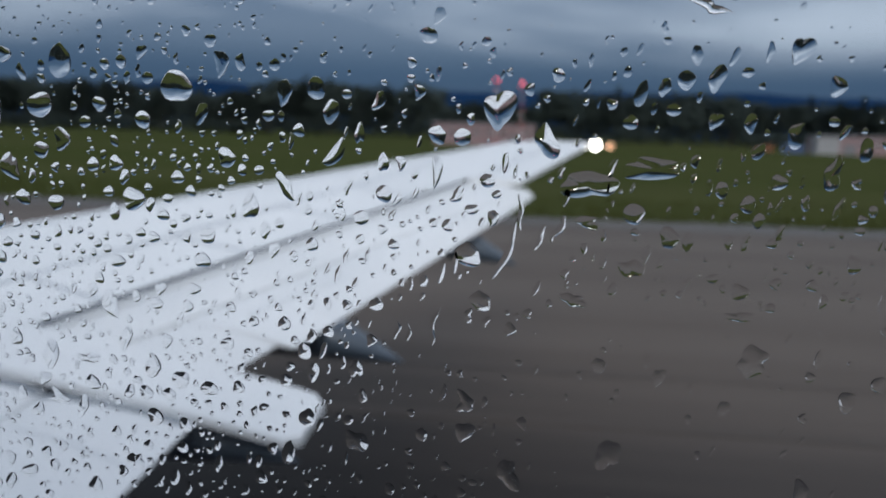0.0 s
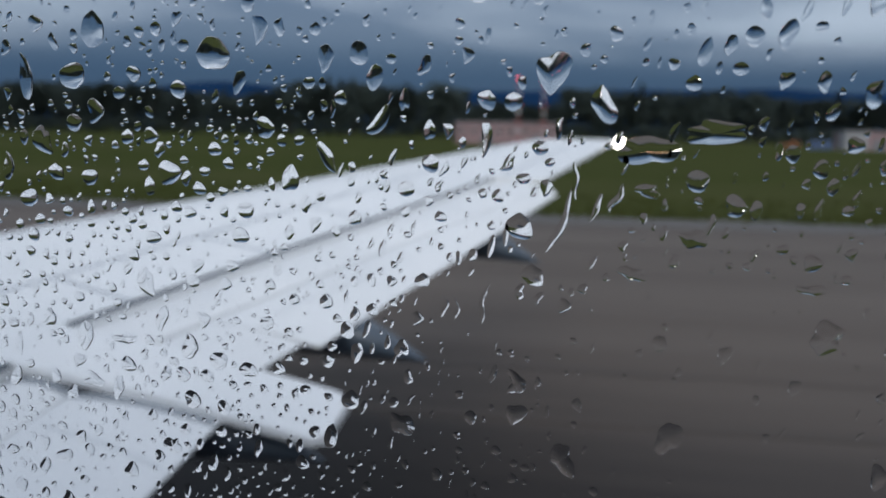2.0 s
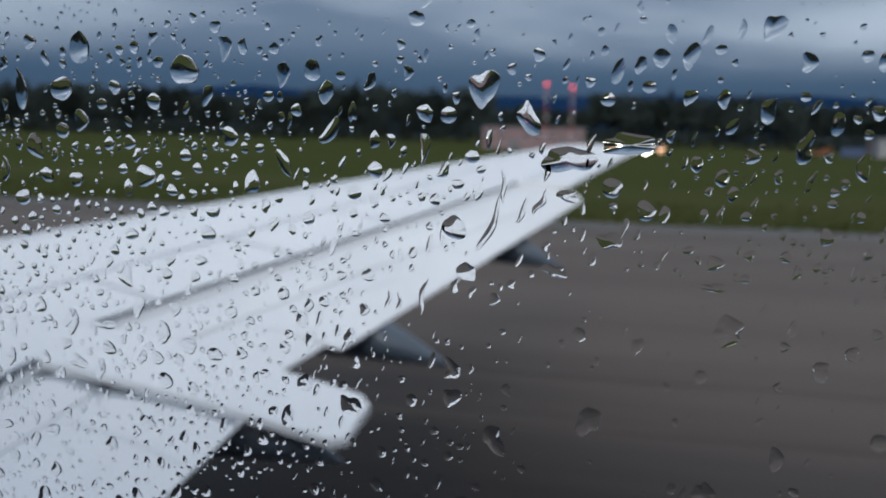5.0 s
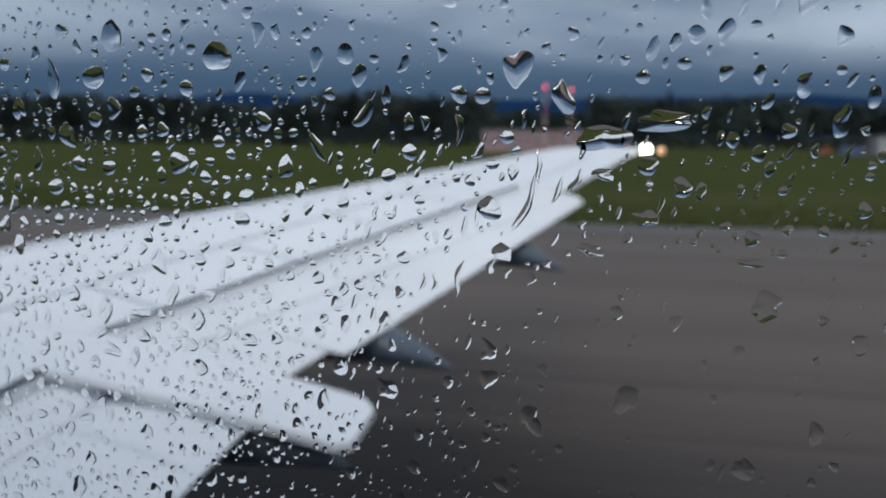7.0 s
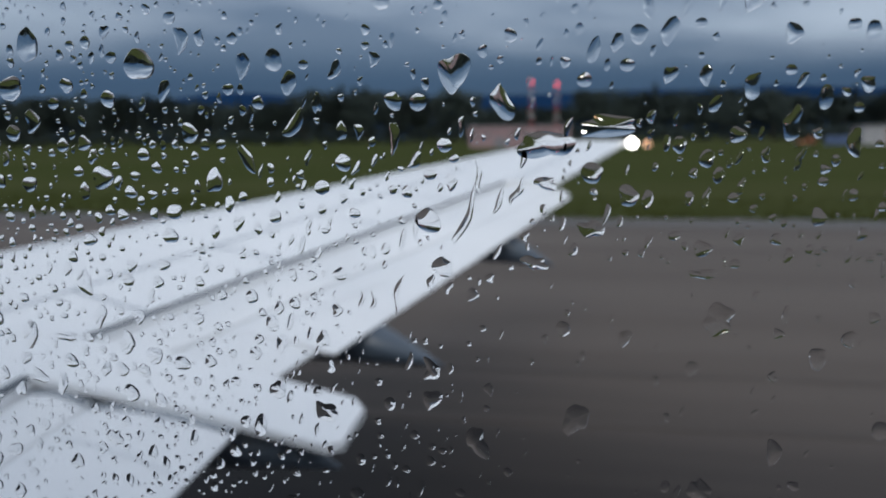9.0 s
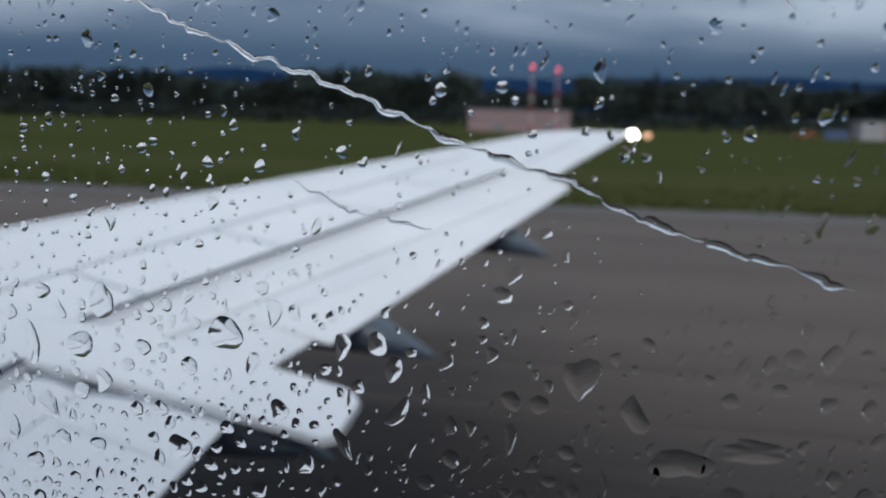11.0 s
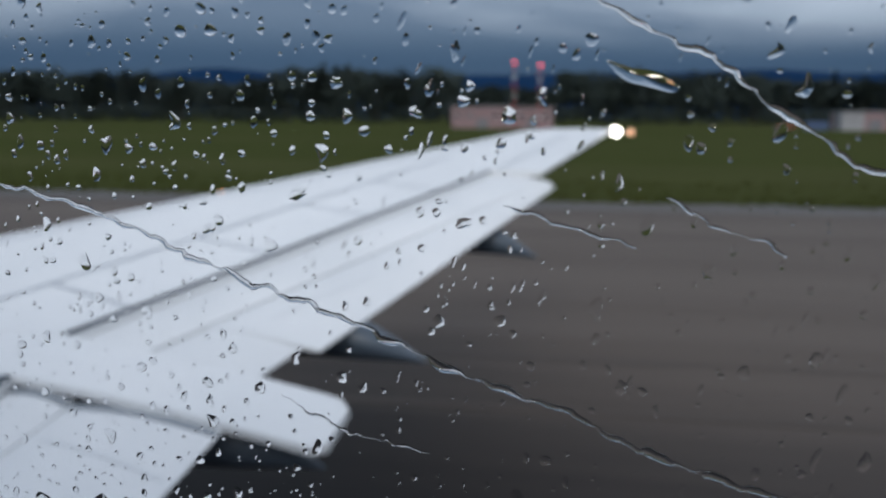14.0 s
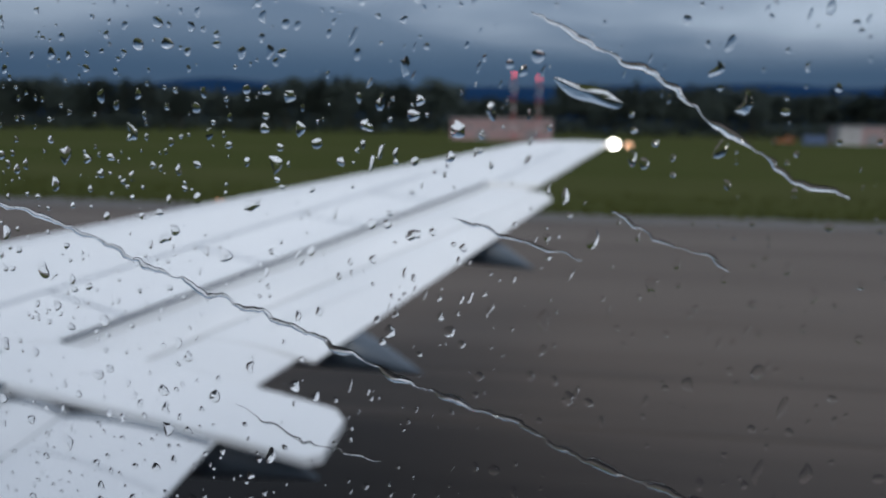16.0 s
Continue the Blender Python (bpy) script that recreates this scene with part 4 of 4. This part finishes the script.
LOW_DROPS = [
    (-130.1, -61.3, 1.9, 4.5, 0), (-131.2, -79.5, 2.2, 2.4, 0), (-124.9, -76.3, 2.7, 3.2, 0), (-120.9, -70.8, 3.2, 2.4, 30), (-119.1, -79, 2.9, 3.5, 0), (-112.7, -68.6, 2.1, 3.7, 0),
    (-113.2, -80.2, 2.1, 2.4, 0), (-108.2, -64.4, 2.3, 2.3, 0), (-108.1, -71.3, 4.2, 3.1, 20), (-107.7, -81.2, 2.9, 3.7, 0), (-101.9, -69.6, 2.3, 3.4, 0), (-86.6, -60.2, 2, 2.8, 0),
    (-85.4, -69.4, 2, 3.1, 0), (-77.3, -56.1, 3.8, 3.8, 0), (-71, -62.7, 2.5, 2.5, 0), (-62.8, -65.9, 1.7, 4.2, -10), (-56.9, -71.1, 2, 3, 0), (-52.2, -52.2, 2.4, 2.2, 0),
    (-50.3, -61.1, 2.4, 2.7, -30), (-40.4, -78.5, 2.7, 2.7, -30)]
for k, row in enumerate(SKY_DROPS + GRASS_DROPS + WING_DROPS + LOW_DROPS):
    tall = row[3] > 1.25 * row[2]
    raindrop(TALLS[k % 15] if tall else ROUNDS[k % 16], *row, "sagging clear raindrop on the pane" if tall else "clear rounded raindrop on the pane")
# the upper pane is blown nearly bare by the wind
BLOWN = [
    (-25.8, 79.3, 2.6, 2, 0), (-18.4, 97.3, 2.5, 2.9, 0), (-12.8, 100.6, 1.7, 2.5, 0), (-27.4, 107.7, 1.7, 3.2, 0), (-31.7, 101.7, 1.4, 2.9, 0), (-77.6, 96.1, 2.3, 2.5, 0),
    (14.6, 72.4, 1.9, 2.8, -20), (1.5, 51.8, 2.2, 2.4, 0), (-3.1, 60.1, 1.4, 2.4, -10), (-5.1, 55.4, 1.4, 1.8, 0), (-29, 65.3, 0.8, 2, -25), (-12.3, 66.9, 0.8, 3.5, -15),
    (-43.8, 48.9, 1.5, 1.9, 0), (27.5, 101.9, 2.2, 3, -25), (22.7, 107.3, 1.3, 3.2, -25), (-55.2, 83.7, 3.7, 1.8, 20), (-72.1, 77.1, 2.3, 1.9, 0), (-47.9, 102.7, 2.2, 2, 20),
    (-34.2, 97.9, 2.1, 1.9, 30), (3.0, 103.4, 12.0, 2.5, -18)]
for k, row in enumerate(BLOWN):
    raindrop((STREAKS[k % 5] if row[3] > 2.2 * row[2] else BROADS[k % 8]), *row, "small wind-blown raindrop clinging to the pane")


def inside(u, v, margin=2.0):
    """Whether a spot lies on the open pane."""
    x, z = abs(u / 1000 - WIN_X), abs(PANE_Z + v / 1000 - WIN_Z)
    w, h, r = WIN_W / 2 - margin / 1000, WIN_H / 2 - margin / 1000, WIN_R
    dx, dz = max(0, x - (w - r)), max(0, z - (h - r))
    return dx * dx + dz * dz < r * r and x < w and z < h


# many more, without a pattern: small ones between the large
rng = random.Random(71)
singles, crumbs = [], []
cells = {}
for u, v, r in placed:
    cells.setdefault((int(u // 12), int(v // 12)), []).append((u, v, r))
LONG_TRAIL = [(-120.5, 86.0), (-115.7, 84.9), (-102.8, 82.1), (-92.4, 79.1), (-76.7, 72.4), (-64.5, 67.4), (-53.6, 64.0), (-42.9, 59.9), (-33.4, 55.6), (-19.8, 50.4), (-6.6, 46.7), (4.5, 40.9), (16.4, 37.3), (30.6, 33.5), (40.0, 30.5)]
HIGH_TRAIL = [(-6.5, 116.5), (3.7, 110.8), (10.1, 108.2), (17.5, 103.5), (23.1, 98.7), (30.3, 94.4), (35.0, 90.1), (44.5, 87.6)]
SHORT_TRAIL = [(-19.0, 82.4), (-12.1, 80.3), (-5.3, 78.3), (1.3, 77.0), (3.8, 75.2)]
LOOSE_TRAIL = [(7.3, 84.4), (15.9, 79.6), (23.2, 77.4), (27.4, 75.0)]
FAINT_TRAIL = [(-59.2, 46.6), (-46.0, 40.0), (-30.9, 37.5)]
TRAILS = [(LONG_TRAIL, 1.1), (HIGH_TRAIL, 1.0), (SHORT_TRAIL, 0.6), (LOOSE_TRAIL, 0.55), (FAINT_TRAIL, 0.5)]
for points, width in TRAILS:
    for (u0, v0), (u1, v1) in zip(points, points[1:]):
        for k in range(12):
            u, v = u0 + (u1 - u0) * k / 12, v0 + (v1 - v0) * k / 12
            cells.setdefault((int(u // 12), int(v // 12)), []).append((u, v, 0.6 * width))
tries = 0
while tries < 30000 and len(singles) + len(crumbs) < 5600:
    tries += 1
    u, v = rng.uniform(-155, 115), rng.uniform(-150, 172)
    size = min(3.6, max(0.5, rng.lognormvariate(0.25, 0.52)))
    # the pane is barer low down towards the tail
    if u > -28 and v < -24 and rng.random() < min(0.85, 0.45 + (u + 28) / 90):
        continue
    if not inside(u, v) or rng.random() < (0.40 if u > -60 else 0.22):
        continue
    # sparser towards the tail and above the middle
    if (v > 2 and rng.random() < (0.45 if u > -50 else 0.22)) or (u > 0 and rng.random() < 0.25):
        continue
    # wind has swept the upper pane: fewer drops there, and smaller ones
    bare = v > 25 + 5 * noise.noise((u * 0.05, v * 0.05, 2.0))
    if bare:
        size *= 0.60
        if rng.random() < 0.42:
            continue
    c = (int(u // 12), int(v // 12))
    near = [o for i in (-1, 0, 1) for j in (-1, 0, 1) for o in cells.get((c[0] + i, c[1] + j), ())]
    tall = rng.uniform(1.25, 1.9) if rng.random() < 0.40 else rng.uniform(0.85, 1.15)
    if u > -48 and rng.random() < 0.24:
        # thin slanting threads where the air drags them
        size, tall = min(0.62 * size, 1.3), rng.uniform(2.0, 3.6)
    reach = size * max(1.0, tall) / 2
    if any(math.hypot((u - a) * (1.0 + 0.5 * (tall - 1)), v - b) < 1.12 * (r + reach) for a, b, r in near):
        continue
    cells.setdefault(c, []).append((u, v, reach))
    seen_stretch = -140 < u < 55 and -100 < v < 115
    (singles if size > 1.95 and seen_stretch and len(singles) < 225 else crumbs).append((u, v, size, tall))
for u, v, size, stretch in singles:
    tall = stretch > 1.2
    h = size * stretch
    raindrop(TALLS[rng.randrange(15)] if tall else ROUNDS[rng.randrange(16)], u, v, size, h, rng.gauss(-8, 9) if tall else rng.uniform(-25, 25),
             "small sagging raindrop on the pane" if tall else "small rounded raindrop on the pane")


def small_rain():
    kinds = [drop_mesh("small", 300 + k, (0.12, 0.20)[k % 2], (0.2, -0.15, 0.0)[k % 3], 0.24 + 0.03 * (k % 4), 6, 16, (0.0, 0.3, -0.4, 0.0, 0.15)[k % 5], (0.0, 0.2)[k % 2]) for k in range(18)]
    verts, faces, flat = [], [], []
    for u, v, size, tall in crumbs:
        dv, df = kinds[rng.randrange(18)]
        m = Matrix.Translation((u / 1000, FACE, PANE_Z + v / 1000)) @ Euler((0, radians(rng.gauss(17 if tall > 1.95 else 8, 8)), 0)).to_matrix().to_4x4() @ \
            Matrix.Diagonal((size / 2000, size / 2000, size * tall / 2000, 1))
        n = len(verts)
        verts += [m @ Vector(p) for p in dv]
        faces += [tuple(n + i for i in f) for f in df]
    me = mesh_of("small_raindrops", verts, faces, WATER)
    bm = bmesh.new()
    bm.from_mesh(me)
    bmesh.ops.recalc_face_normals(bm, faces=bm.faces)
    bm.to_mesh(me)
    bm.free()
    me.polygons.foreach_set("use_smooth", [len(p.vertices) <= 4 for p in me.polygons])
    me.update()
    return me


tagged(new("small_raindrops", small_rain()), "countless tiny raindrops scattered over the pane", "raindrops", kind="stuff")


def water_trail(points, width, seed, label, swell=0.21):
    """A running thread of water between points on the pane, wavering and swelling."""
    r = random.Random(seed)
    dense = []
    for (u0, v0), (u1, v1) in zip(points, points[1:]):
        steps = max(3, int(math.hypot(u1 - u0, v1 - v0) / 0.7))
        dense += [(u0 + (u1 - u0) * k / steps, v0 + (v1 - v0) * k / steps) for k in range(steps)]
    dense = [(u + 1.0 * noise.noise((k * 0.19, seed, 0)) + 0.5 * noise.noise((k * 0.55, seed, 1)), v + 1.0 * noise.noise((k * 0.19, seed, 7)) + 0.5 * noise.noise((k * 0.55, seed, 8))) for k, (u, v) in enumerate(dense)]
    loops = []
    n = len(dense)
    for k, (u, v) in enumerate(dense):
        a, b = dense[max(0, k - 1)], dense[min(n - 1, k + 1)]
        d = Vector((b[0] - a[0], b[1] - a[1])).normalized()
        w = width * (0.9 + 0.25 * k / n) * max(0.28, 0.8 + 1.2 * noise.noise((k * 0.13, seed, 3)) + 0.4 * noise.noise((k * 0.5, seed, 4))) * min(1, 0.25 + k / 8, 0.25 + (n - 1 - k) / 5)
        ring = []
        for i in range(7):
            t = math.pi * i / 6
            o = math.cos(t) * w / 2
            ring.append(((u - d.y * o) / 1000, FACE + 0.00001 + swell * w / 1000 * math.sin(t), PANE_Z + (v + d.x * o) / 1000))
        loops.append(ring)
    ob = new("water_trail", mesh_from("water_trail", loft(loops), WATER, True))
    return tagged(ob, label, "water trail", "water trails on the window pane")


for k, (points, width) in enumerate(TRAILS):
    water_trail(points, width, 5 + k, "thin trail of rain water slanting across the pane" if width < 1.0 else "long winding trail of rain water blown across the pane")
